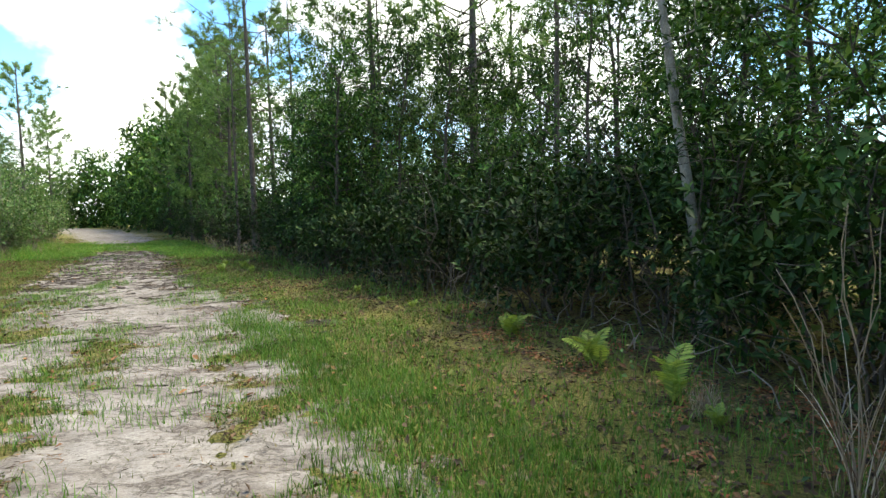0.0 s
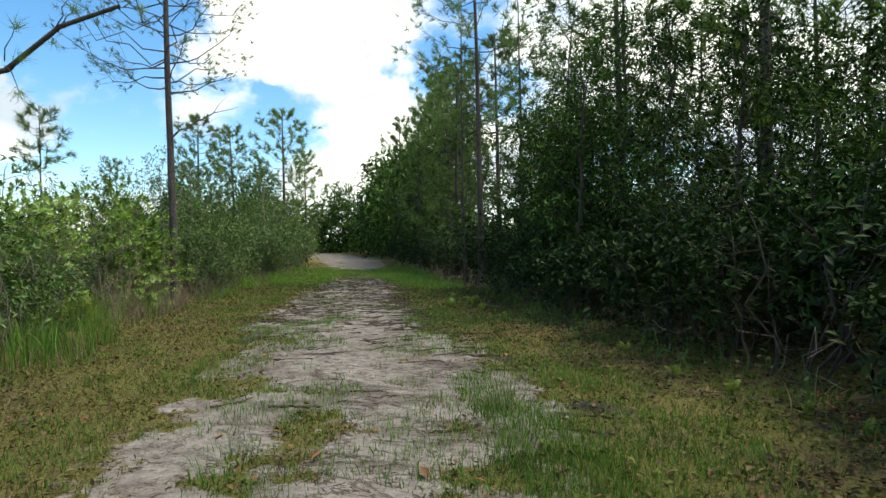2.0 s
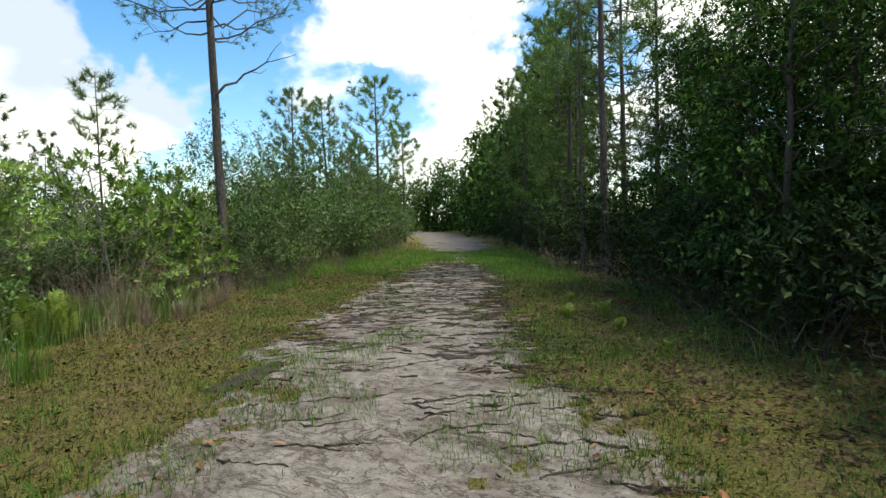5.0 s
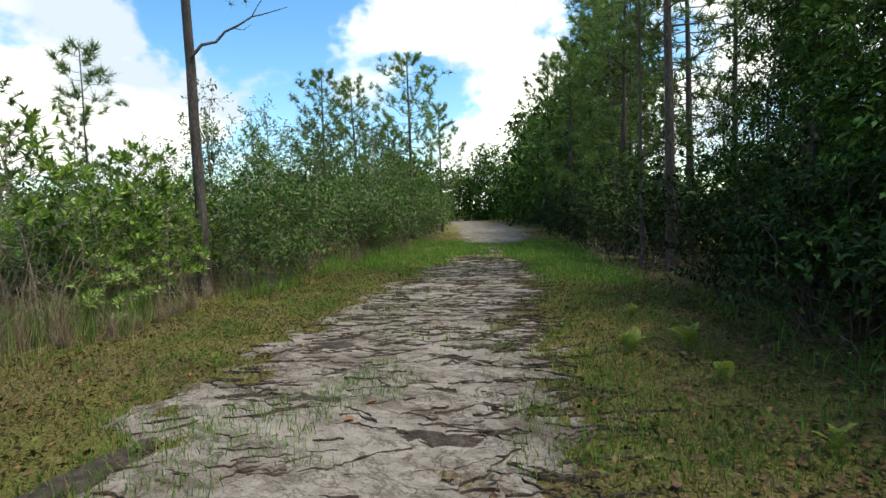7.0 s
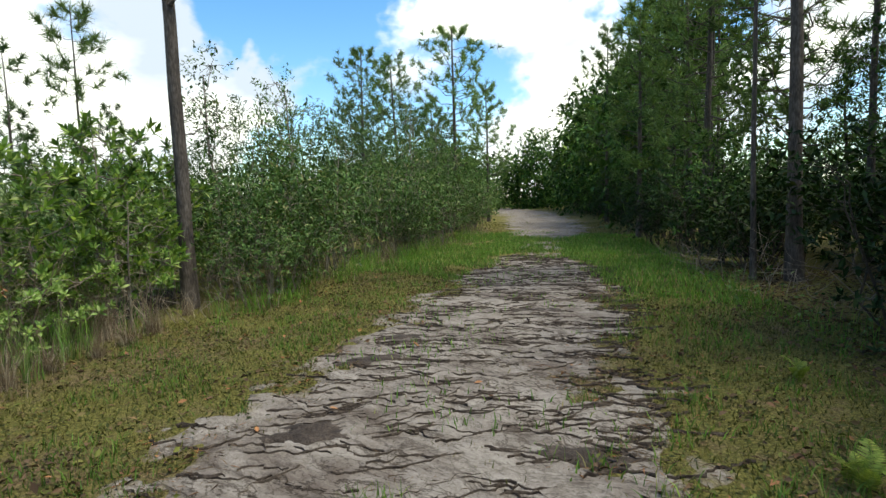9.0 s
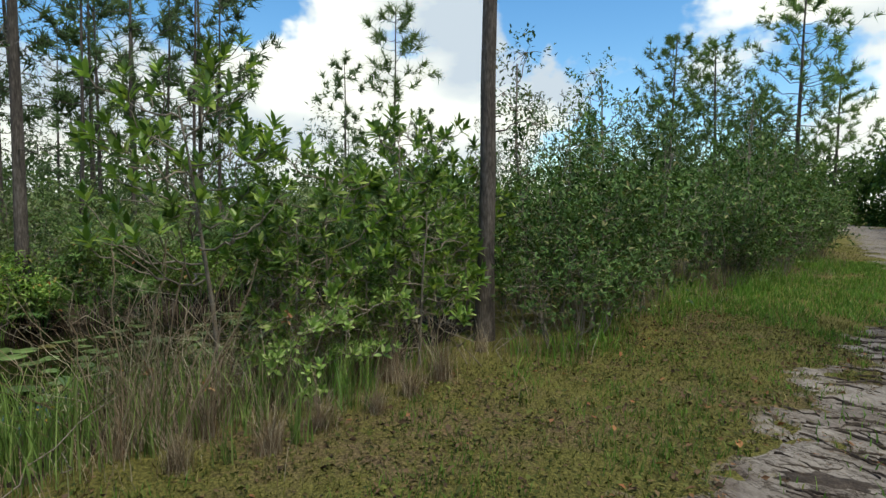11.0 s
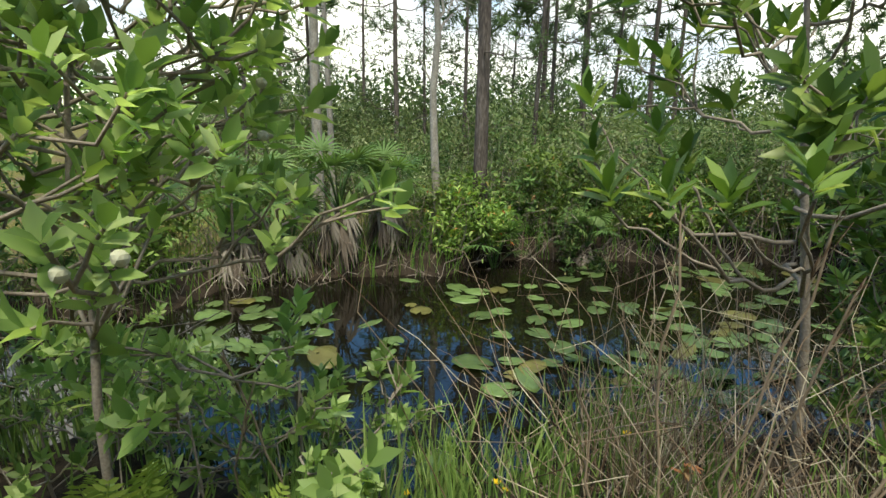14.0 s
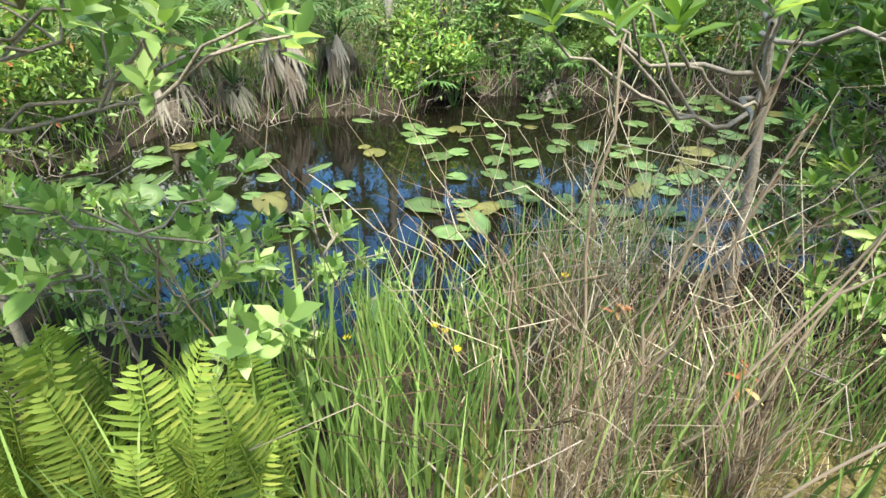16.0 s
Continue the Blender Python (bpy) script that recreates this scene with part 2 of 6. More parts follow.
def ground_material():
    """Short turf over sandy soil with dead leaves: olive, brown and bare places."""
    m, nt, bsdf, out = material("turf and litter")
    ln = nt.links.new
    tc = nt.nodes.new("ShaderNodeTexCoord")
    big = node(nt, "ShaderNodeTexNoise", Scale=0.55, Detail=5.0, Roughness=0.6)
    mid = node(nt, "ShaderNodeTexNoise", Scale=5.0, Detail=6.0, Roughness=0.7)
    fine = node(nt, "ShaderNodeTexNoise", Scale=38.0, Detail=5.0, Roughness=0.75)
    for n in (big, mid, fine):
        ln(tc.outputs["Object"], n.inputs["Vector"])
    green = ramp_node(nt, ((0.32, (0.036, 0.033, 0.013)), (0.46, (0.105, 0.10, 0.03)), (0.6, (0.20, 0.18, 0.054)), (0.75, (0.31, 0.26, 0.12))))
    brown = ramp_node(nt, ((0.34, (0.04, 0.028, 0.02)), (0.5, (0.14, 0.095, 0.062)), (0.68, (0.28, 0.20, 0.13))))
    ln(fine.outputs[0], green.inputs[0])
    ln(fine.outputs[0], brown.inputs[0])
    add = nt.nodes.new("ShaderNodeMath")
    ln(big.outputs[0], add.inputs[0])
    half = nt.nodes.new("ShaderNodeMath")
    half.operation = "MULTIPLY"
    half.inputs[1].default_value = 0.6
    ln(mid.outputs[0], half.inputs[0])
    ln(half.outputs[0], add.inputs[1])
    where = nt.nodes.new("ShaderNodeMapRange")
    for k, v in zip(range(1, 5), (0.80, 1.0, 0.0, 0.9)):
        where.inputs[k].default_value = v
    ln(add.outputs[0], where.inputs[0])
    mix = nt.nodes.new("ShaderNodeMix")
    mix.data_type = "RGBA"
    ln(where.outputs[0], mix.inputs[0])
    ln(green.outputs[0], mix.inputs[6])
    ln(brown.outputs[0], mix.inputs[7])
    ln(mix.outputs[2], bsdf.inputs["Base Color"])
    bsdf.inputs["Roughness"].default_value = 0.95
    bsdf.inputs["Specular IOR Level"].default_value = 0.1
    bp = node(nt, "ShaderNodeBump", Strength=0.9, Distance=0.04)
    ln(fine.outputs[0], bp.inputs["Height"])
    ln(bp.outputs[0], bsdf.inputs["Normal"])
    return m


def sand_material():
    """Pale trodden sand with drifts of dark needles and debris lying across the track."""
    m, nt, bsdf, out = material("pale sand")
    ln = nt.links.new
    tc = nt.nodes.new("ShaderNodeTexCoord")
    mp = nt.nodes.new("ShaderNodeMapping")
    mp.inputs["Rotation"].default_value = (0, 0, radians(-28))
    mp.inputs["Scale"].default_value = (1.0, 2.1, 1.0)
    ln(tc.outputs["Object"], mp.inputs[0])
    warp = node(nt, "ShaderNodeTexNoise", Scale=1.25, Detail=9.0, Roughness=0.68, Distortion=0.6)
    ln(mp.outputs[0], warp.inputs["Vector"])
    ridge = nt.nodes.new("ShaderNodeMath")
    ridge.operation = "SUBTRACT"
    ridge.inputs[1].default_value = 0.5
    ln(warp.outputs[0], ridge.inputs[0])
    ab = nt.nodes.new("ShaderNodeMath")
    ab.operation = "ABSOLUTE"
    ln(ridge.outputs[0], ab.inputs[0])
    drift = nt.nodes.new("ShaderNodeMapRange")
    for k, v in zip(range(1, 5), (0.004, 0.020, 1.0, 0.0)):
        drift.inputs[k].default_value = v
    ln(ab.outputs[0], drift.inputs[0])
    warp2 = node(nt, "ShaderNodeTexNoise", Scale=3.4, Detail=6.0, Roughness=0.6, Distortion=0.4)
    ln(mp.outputs[0], warp2.inputs["Vector"])
    rd2 = nt.nodes.new("ShaderNodeMath")
    rd2.operation = "SUBTRACT"
    rd2.inputs[1].default_value = 0.5
    ln(warp2.outputs[0], rd2.inputs[0])
    ab2 = nt.nodes.new("ShaderNodeMath")
    ab2.operation = "ABSOLUTE"
    ln(rd2.outputs[0], ab2.inputs[0])
    drift2 = nt.nodes.new("ShaderNodeMapRange")
    for k, v in zip(range(1, 5), (0.004, 0.018, 0.85, 0.0)):
        drift2.inputs[k].default_value = v
    ln(ab2.outputs[0], drift2.inputs[0])
    both = nt.nodes.new("ShaderNodeMath")
    both.operation = "MAXIMUM"
    ln(drift.outputs[0], both.inputs[0])
    ln(drift2.outputs[0], both.inputs[1])
    big = node(nt, "ShaderNodeTexNoise", Scale=0.42, Detail=4.0, Roughness=0.6)
    fine = node(nt, "ShaderNodeTexNoise", Scale=55.0, Detail=6.0, Roughness=0.75)
    mid = node(nt, "ShaderNodeTexNoise", Scale=6.0, Detail=6.0, Roughness=0.7)
    for n in (big, fine, mid):
        ln(tc.outputs["Object"], n.inputs["Vector"])
    col = ramp_node(nt, ((0.30, (0.085, 0.070, 0.060)), (0.43, (0.195, 0.168, 0.150)), (0.57, (0.295, 0.262, 0.238)), (0.72, (0.41, 0.375, 0.345))))
    sm = nt.nodes.new("ShaderNodeMath")
    sm.operation = "MULTIPLY_ADD"
    sm.inputs[1].default_value = 0.5
    ln(fine.outputs[0], sm.inputs[0])
    hf = nt.nodes.new("ShaderNodeMath")
    hf.operation = "MULTIPLY"
    hf.inputs[1].default_value = 0.5
    ln(mid.outputs[0], hf.inputs[0])
    ln(hf.outputs[0], sm.inputs[2])
    ln(sm.outputs[0], col.inputs[0])
    amount = nt.nodes.new("ShaderNodeMapRange")
    for k, v in zip(range(1, 5), (0.36, 0.56, 0.42, 1.0)):
        amount.inputs[k].default_value = v
    ln(big.outputs[0], amount.inputs[0])
    mul = nt.nodes.new("ShaderNodeMath")
    mul.operation = "MULTIPLY"
    ln(both.outputs[0], mul.inputs[0])
    ln(amount.outputs[0], mul.inputs[1])
    debris = ramp_node(nt, ((0.3, (0.022, 0.017, 0.013)), (0.7, (0.085, 0.066, 0.052))))
    ln(fine.outputs[0], debris.inputs[0])
    mix = nt.nodes.new("ShaderNodeMix")
    mix.data_type = "RGBA"
    ln(mul.outputs[0], mix.inputs[0])
    ln(col.outputs[0], mix.inputs[6])
    ln(debris.outputs[0], mix.inputs[7])
    damp = node(nt, "ShaderNodeTexNoise", Scale=0.8, Detail=8.0, Roughness=0.72, Distortion=0.5)
    ln(mp.outputs[0], damp.inputs["Vector"])
    wet = nt.nodes.new("ShaderNodeMapRange")
    for k, v in zip(range(1, 5), (0.46, 0.62, 0.0, 0.8)):
        wet.inputs[k].default_value = v
    ln(damp.outputs[0], wet.inputs[0])
    stain = nt.nodes.new("ShaderNodeMix")
    stain.data_type = "RGBA"
    stain.blend_type = "MULTIPLY"
    stain.inputs[7].default_value = (0.36, 0.31, 0.29, 1)
    ln(wet.outputs[0], stain.inputs[0])
    ln(mix.outputs[2], stain.inputs[6])
    # soil and dead leaves come through where the sand thins out
    cover = nt.nodes.new("ShaderNodeAttribute")
    cover.attribute_name = "sand"
    ragged = node(nt, "ShaderNodeTexNoise", Scale=9.0, Detail=7.0, Roughness=0.75)
    ln(tc.outputs["Object"], ragged.inputs["Vector"])
    edge = nt.nodes.new("ShaderNodeMath")
    edge.operation = "MULTIPLY_ADD"
    edge.inputs[1].default_value = 1.6
    ln(ragged.outputs[0], edge.inputs[0])
    ln(cover.outputs["Fac"], edge.inputs[2])
    bare = nt.nodes.new("ShaderNodeMapRange")
    for k, v in zip(range(1, 5), (0.62, 0.98, 0.9, 0.0)):
        bare.inputs[k].default_value = v
    ln(edge.outputs[0], bare.inputs[0])
    soil = ramp_node(nt, ((0.34, (0.05, 0.04, 0.02)), (0.5, (0.13, 0.11, 0.05)), (0.66, (0.24, 0.20, 0.10))))
    ln(fine.outputs[0], soil.inputs[0])
    worn = nt.nodes.new("ShaderNodeMix")
    worn.data_type = "RGBA"
    ln(bare.outputs[0], worn.inputs[0])
    ln(stain.outputs[2], worn.inputs[6])
    ln(soil.outputs[0], worn.inputs[7])
    ln(worn.outputs[2], bsdf.inputs["Base Color"])
    bsdf.inputs["Roughness"].default_value = 0.95
    bsdf.inputs["Specular IOR Level"].default_value = 0.15
    bp = node(nt, "ShaderNodeBump", Strength=0.7, Distance=0.03)
    ln(sm.outputs[0], bp.inputs["Height"])
    ln(bp.outputs[0], bsdf.inputs["Normal"])
    return m


def water_material():
    m, nt, bsdf, out = material("dark still water")
    bsdf.inputs["Base Color"].default_value = (0.006, 0.005, 0.003, 1)
    bsdf.inputs["Roughness"].default_value = 0.015
    bsdf.inputs["IOR"].default_value = 1.55
    n = node(nt, "ShaderNodeTexNoise", Scale=7.0, Detail=3.0)
    tc = nt.nodes.new("ShaderNodeTexCoord")
    nt.links.new(tc.outputs["Object"], n.inputs["Vector"])
    bp = node(nt, "ShaderNodeBump", Strength=0.05, Distance=0.02)
    nt.links.new(n.outputs[0], bp.inputs["Height"])
    nt.links.new(bp.outputs[0], bsdf.inputs["Normal"])
    return m


PEAT = rough_material("dark bank mud and roots", ((0.32, (0.008, 0.006, 0.004)), (0.5, (0.026, 0.019, 0.013)), (0.7, (0.08, 0.06, 0.042))), 14, (1, 1, 1), 0.9, 0.9)
WEED = G("low weeds", ((0.0, (0.055, 0.070, 0.016)), (0.45, (0.141, 0.164, 0.035)), (0.75, (0.226, 0.243, 0.059)), (0.9, (0.235, 0.156, 0.078)), (1.0, (0.328, 0.212, 0.109))), 0.1, 0.6)
EARTH, SAND, WATER_MAT = ground_material(), sand_material(), water_material()
MUD = rough_material("wet dark mud", ((0.32, (0.014, 0.010, 0.008)), (0.5, (0.042, 0.031, 0.025)), (0.7, (0.11, 0.085, 0.07))), 9, (1, 1, 1), 0.8, 0.7)


# ---- mesh helpers ----
def unit(a):
    return a / np.maximum(np.linalg.norm(a, axis=-1, keepdims=True), 1e-9)


class Heap:
    """Collects triangles."""

    def __init__(self):
        self.v, self.f, self.n = [], [], 0

    def add(self, v, f):
        self.v.append(np.asarray(v, float).reshape(-1, 3))
        self.f.append(np.asarray(f, int).reshape(-1, 3) + self.n)
        self.n += len(self.v[-1])

    def mesh(self, name, mat, smooth=False):
        v, f = np.concatenate(self.v), np.concatenate(self.f)
        me = bpy.data.meshes.new(name)
        me.vertices.add(len(v))
        me.vertices.foreach_set("co", v.astype(np.float32).ravel())
        me.loops.add(len(f) * 3)
        me.loops.foreach_set("vertex_index", f.astype(np.int32).ravel())
        me.polygons.add(len(f))
        me.polygons.foreach_set("loop_start", np.arange(0, len(f) * 3, 3, dtype=np.int32))
        if smooth:
            me.polygons.foreach_set("use_smooth", np.ones(len(f), dtype=bool))
        me.update(calc_edges=True)
        me.materials.append(mat)
        return me


def part(name, heap, mat, parent=None, label="", smooth=False):
    ob = new(name, heap if isinstance(heap, bpy.types.Mesh) else heap.mesh(name, mat, smooth))
    ob.parent = parent
    return tagged(ob, label)


def tube(heap, pts, radii, k=6):
    p, r = np.asarray(pts, float), np.asarray(radii, float)
    t = unit(np.gradient(p, axis=0))
    ref = np.array([1.0, 0, 0]) if abs(t[:, 0]).mean() < 0.8 else np.array([0, 1.0, 0])
    a = unit(np.cross(t, ref))
    b = np.cross(t, a)
    ang = np.linspace(0, 2 * math.pi, k, endpoint=False)
    v = p[:, None] + r[:, None, None] * (np.cos(ang)[None, :, None] * a[:, None] + np.sin(ang)[None, :, None] * b[:, None])
    i, j = np.meshgrid(np.arange(len(p) - 1), np.arange(k), indexing="ij")
    q = np.stack([i * k + j, i * k + (j + 1) % k, (i + 1) * k + (j + 1) % k, (i + 1) * k + j], -1).reshape(-1, 4)
    heap.add(v, np.concatenate([q[:, [0, 1, 2]], q[:, [0, 2, 3]]]))


def leaves(heap, p, d, u, length, width, fold=0.18, droop=0.15, fine=False):
    """Leaf blades at p along d, faces to u, folded along the midrib."""
    n = len(p)
    length = np.broadcast_to(length, n)[:, None]
    width = np.broadcast_to(width, n)[:, None]
    s = unit(np.cross(d, u))
    nn = np.cross(s, d)
    if fine:
        spots = ((0, 0, 0), (0.5, 0, -0.1), (1, 0, -1), (0.22, 0.8, -0.05), (0.22, -0.8, -0.05), (0.62, 0.9, -0.3), (0.62, -0.9, -0.3))
        tri = ((0, 1, 3), (3, 1, 5), (5, 1, 2), (0, 4, 1), (4, 6, 1), (6, 2, 1))
    else:
        spots = ((0, 0, 0), (0.48, 1, -0.1), (0.48, -1, -0.1), (1, 0, -1))
        tri = ((0, 3, 1), (0, 2, 3))
    v = np.stack([p + d * length * a + s * width * 0.5 * b + nn * (abs(b) * fold * width + c * droop * length) for a, b, c in spots], 1)
    f = np.arange(n)[:, None, None] * len(spots) + np.array(tri)[None]
    heap.add(v, f)


def blades(heap, p, height, width, lean, rng, segs=3, away=None, bend=1.0):
    """Grass blades from p: tapering strips that bend over."""
    n = len(p)
    az = rng.uniform(0, 2 * math.pi, n)
    way = np.stack([np.cos(az), np.sin(az), np.zeros(n)], 1)
    if away is not None:
        way = unit(way * 0.5 + away)
    side = np.stack([-way[:, 1], way[:, 0], np.zeros(n)], 1)
    turn = rng.uniform(-1.2, 1.2, n)[:, None]
    side = side * np.cos(turn) + way * np.sin(turn)
    h, w, ln = (np.broadcast_to(a, n)[:, None] for a in (height, width, lean))
    rows = []
    for i in range(segs):
        t = i / segs
        c = p + np.array([0, 0, 1.0]) * h * (t - 0.35 * ln * t ** 2 * bend) + way * h * ln * t ** (1.2 + bend * 0.6)
        rows += [c + side * w * 0.5 * (1 - 0.75 * t), c - side * w * 0.5 * (1 - 0.75 * t)]
    rows.append(p + np.array([0, 0, 1.0]) * h * (1 - 0.35 * ln * bend) + way * h * ln)
    v = np.stack(rows, 1)
    tri = []
    for i in range(segs - 1):
        a = 2 * i
        tri += [(a, a + 1, a + 3), (a, a + 3, a + 2)]
    a = 2 * (segs - 1)
    tri.append((a, a + 1, a + 2))
    heap.add(v, np.arange(n)[:, None, None] * (2 * segs + 1) + np.array(tri)[None])


def vnoise(x, y, seed):
    xi, yi = np.floor(x), np.floor(y)
    fx, fy = x - xi, y - yi
    fx, fy = fx * fx * (3 - 2 * fx), fy * fy * (3 - 2 * fy)

    def h(a, b):
        s = np.sin(a * 127.1 + b * 311.7 + seed * 74.7) * 43758.5453
        return s - np.floor(s)
    return (h(xi, yi) * (1 - fx) + h(xi + 1, yi) * fx) * (1 - fy) + (h(xi, yi + 1) * (1 - fx) + h(xi + 1, yi + 1) * fx) * fy


def fbm(x, y, size, seed, octaves=4):
    x, y = np.asarray(x, float), np.asarray(y, float)
    total, amp, norm = 0, 1.0, 0
    for k in range(octaves):
        total = total + amp * vnoise(x / size * 2 ** k, y / size * 2 ** k, seed + k * 13)
        norm += amp
        amp *= 0.55
    return total / norm


def sphere_ways(rng, n):
    return unit(rng.normal(size=(n, 3)))


# ---- the lie of the land ----
ROAD_Y = (-8, 3, 5, 7.5, 10.5, 13, 15, 19, 25, 32, 42, 50, 60, 80, 110)
ROAD_L = (-4.4, -4.3, -4.8, -5.6, -7.8, -9.7, -10.4, -12.3, -15.4, -20, -27.4, -33, -41, -58, -90)
ROAD_R = (1.2, 0.2, -0.8, -1.8, -3.9, -5.6, -7.0, -9.0, -12.4, -16.3, -21.8, -27, -34, -51, -83)
RIGHT_Y = (-8, 3.6, 5.3, 7.4, 9.4, 12.3, 16, 18, 20, 26, 29.5, 36.7, 50, 60, 80, 110)
RIGHT_X = (2.8, 2.2, 1.9, 0.9, -0.5, -2.4, -4.6, -5.8, -7.6, -11.3, -13.2, -17.3, -25.5, -32, -48, -80)
LEFT_Y = (-8, 3, 7, 8.7, 10.4, 11.4, 12.9, 16.1, 20.7, 25, 28.5, 32, 41.5, 50, 60, 80, 110)
LEFT_X = (-7.0, -7.7, -8.7, -9.7, -10.9, -11.6, -12.3, -13.6, -16.1, -17.9, -19.5, -21.8, -28.4, -34, -42, -60, -92)
POND = ((-14.8, 9.0, 2.1), (-16.3, 11.0, 2.35), (-17.1, 12.6, 1.9), (-13.4, 7.1, 1.0))
WATER = -0.17


def road_left(y):
    return np.interp(y, ROAD_Y, ROAD_L)


def road_right(y):
    return np.interp(y, ROAD_Y, ROAD_R)


def wood_edge(y):
    return np.interp(y, RIGHT_Y, RIGHT_X)


def left_edge(y):
    return np.interp(y, LEFT_Y, LEFT_X)


def shore(x, y):
    """Metres outside the pond's edge (inside: minus)."""
    d = np.min([np.hypot(x - a, y - b) - r for a, b, r in POND], axis=0)
    return d + 0.7 * (fbm(x, y, 1.1, 31, 3) - 0.5)


def gz(x, y):
    x, y = np.asarray(x, float), np.asarray(y, float)
    z = 0.05 * (fbm(x, y, 2.2, 5, 3) - 0.5) + 0.03 * (fbm(x, y, 0.5, 9, 2) - 0.5)
    d = shore(x, y)
    t = np.clip((0.55 - d) / 1.3, 0, 1)
    z = z - 0.75 * t * t * (3 - 2 * t)
    far = np.clip((-x - 16.0) / 3, 0, 1) * np.clip(1.6 - abs(d - 0.9), 0, 1)
    return z + 0.12 * far


def spots(rng, n, x0, x1, y0, y1):
    return rng.uniform(x0, x1, n), rng.uniform(y0, y1, n)


def on_ground(x, y, dz=0.0):
    return np.stack([x, y, gz(x, y) + dz], 1)


def steps(a, b, step, grow, far):
    """Grid lines: even from a to b, then wider and wider as far as far."""
    out = list(np.arange(a, b, step))
    s, p = step, out[-1]
    while p < far:
        s *= grow
        p += s
        out.append(p)
    s, p = step, a
    while p > -far:
        s *= grow
        p -= s
        out.insert(0, p)
    return np.array(out)


def grid_faces(nx, ny):
    i, j = np.meshgrid(np.arange(nx - 1), np.arange(ny - 1), indexing="ij")
    q = np.stack([i * ny + j, (i + 1) * ny + j, (i + 1) * ny + j + 1, i * ny + j + 1], -1).reshape(-1, 4)
    return np.concatenate([q[:, [0, 1, 2]], q[:, [0, 2, 3]]])


xs, ys = steps(-22, 5, 0.2, 1.2, 900), steps(-2, 26, 0.2, 1.2, 900)
X, Y = np.meshgrid(xs, ys, indexing="ij")
heap = Heap()
heap.add(np.stack([X, Y, gz(X, Y)], -1), grid_faces(len(xs), len(ys)))
tagged(part("ground", heap, EARTH, smooth=True), "olive short turf with brown leaf litter", "ground", kind="structure")


def sand_amount(x, y):
    """Over 0 where bare sand shows."""
    mid, half = (road_left(y) + road_right(y)) / 2, (road_right(y) - road_left(y)) / 2
    s = (x - mid) / half
    m = 0.95 - s ** 2 + 1.3 * (fbm(x, y, 1.1, 3, 4) - 0.5) + 1.5 * (fbm(x, y, 0.3, 23, 3) - 0.5)
    near = np.clip((9.5 - y) / 4, 0, 1)
    m = m - near * 0.75 * np.exp(-((s + 0.25) / 0.28) ** 2) - near * 0.55 * np.exp(-((s - 0.45) / 0.2) ** 2)
    strip = np.clip((y - 21.5) / 3, 0, 1) * np.clip((31.5 - y) / 2, 0, 1)
    return m - 0.9 * strip


def build_road():
    y = np.concatenate([np.arange(-7, 24, 0.085), np.arange(24, 105, 0.4)])
    s = np.linspace(-1.6, 1.6, 90)
    S, YY = np.meshgrid(s, y, indexing="ij")
    XX = (road_left(YY) + road_right(YY)) / 2 + S * (road_right(YY) - road_left(YY)) / 2
    z = gz(XX, YY) + np.clip(0.03 * sand_amount(XX, YY), -0.05, 0.016) + 0.034 * (fbm(XX, YY, 0.13, 17, 2) - 0.5)
    h = Heap()
    h.add(np.stack([XX, YY, z], -1), grid_faces(len(s), len(y)))
    me = h.mesh("road", SAND, True)
    me.attributes.new("sand", "FLOAT", "POINT").data.foreach_set("value", sand_amount(XX, YY).astype(np.float32).ravel())
    tagged(part("road", me, SAND), "pale sandy two-track road with dark debris", "road", kind="structure")


build_road()
heap = Heap()
wx, wy = np.meshgrid(np.linspace(-20.5, -11.8, 40), np.linspace(5.6, 15.4, 44), indexing="ij")
heap.add(np.stack([wx, wy, np.full_like(wx, WATER)], -1), grid_faces(40, 44))
tagged(part("water", heap, WATER_MAT, smooth=True), "still black pond water mirroring the sky", "water", kind="structure")


def build_bank():
    X2, Y2 = np.meshgrid(np.arange(-21, -11.0, 0.1), np.arange(4.8, 16.4, 0.1), indexing="ij")
    d = shore(X2, Y2) + 0.5 * (fbm(X2, Y2, 0.5, 37, 3) - 0.5)
    z = gz(X2, Y2) + np.clip(0.05 * (1.35 - d), -0.06, 0.02) + 0.03 * (fbm(X2, Y2, 0.16, 38, 2) - 0.5)
    h = Heap()
    h.add(np.stack([X2, Y2, z], -1), grid_faces(*X2.shape))
    tagged(part("bank", h, PEAT, smooth=True), "dark peaty mud and roots round the pond", "bank", kind="structure")


build_bank()


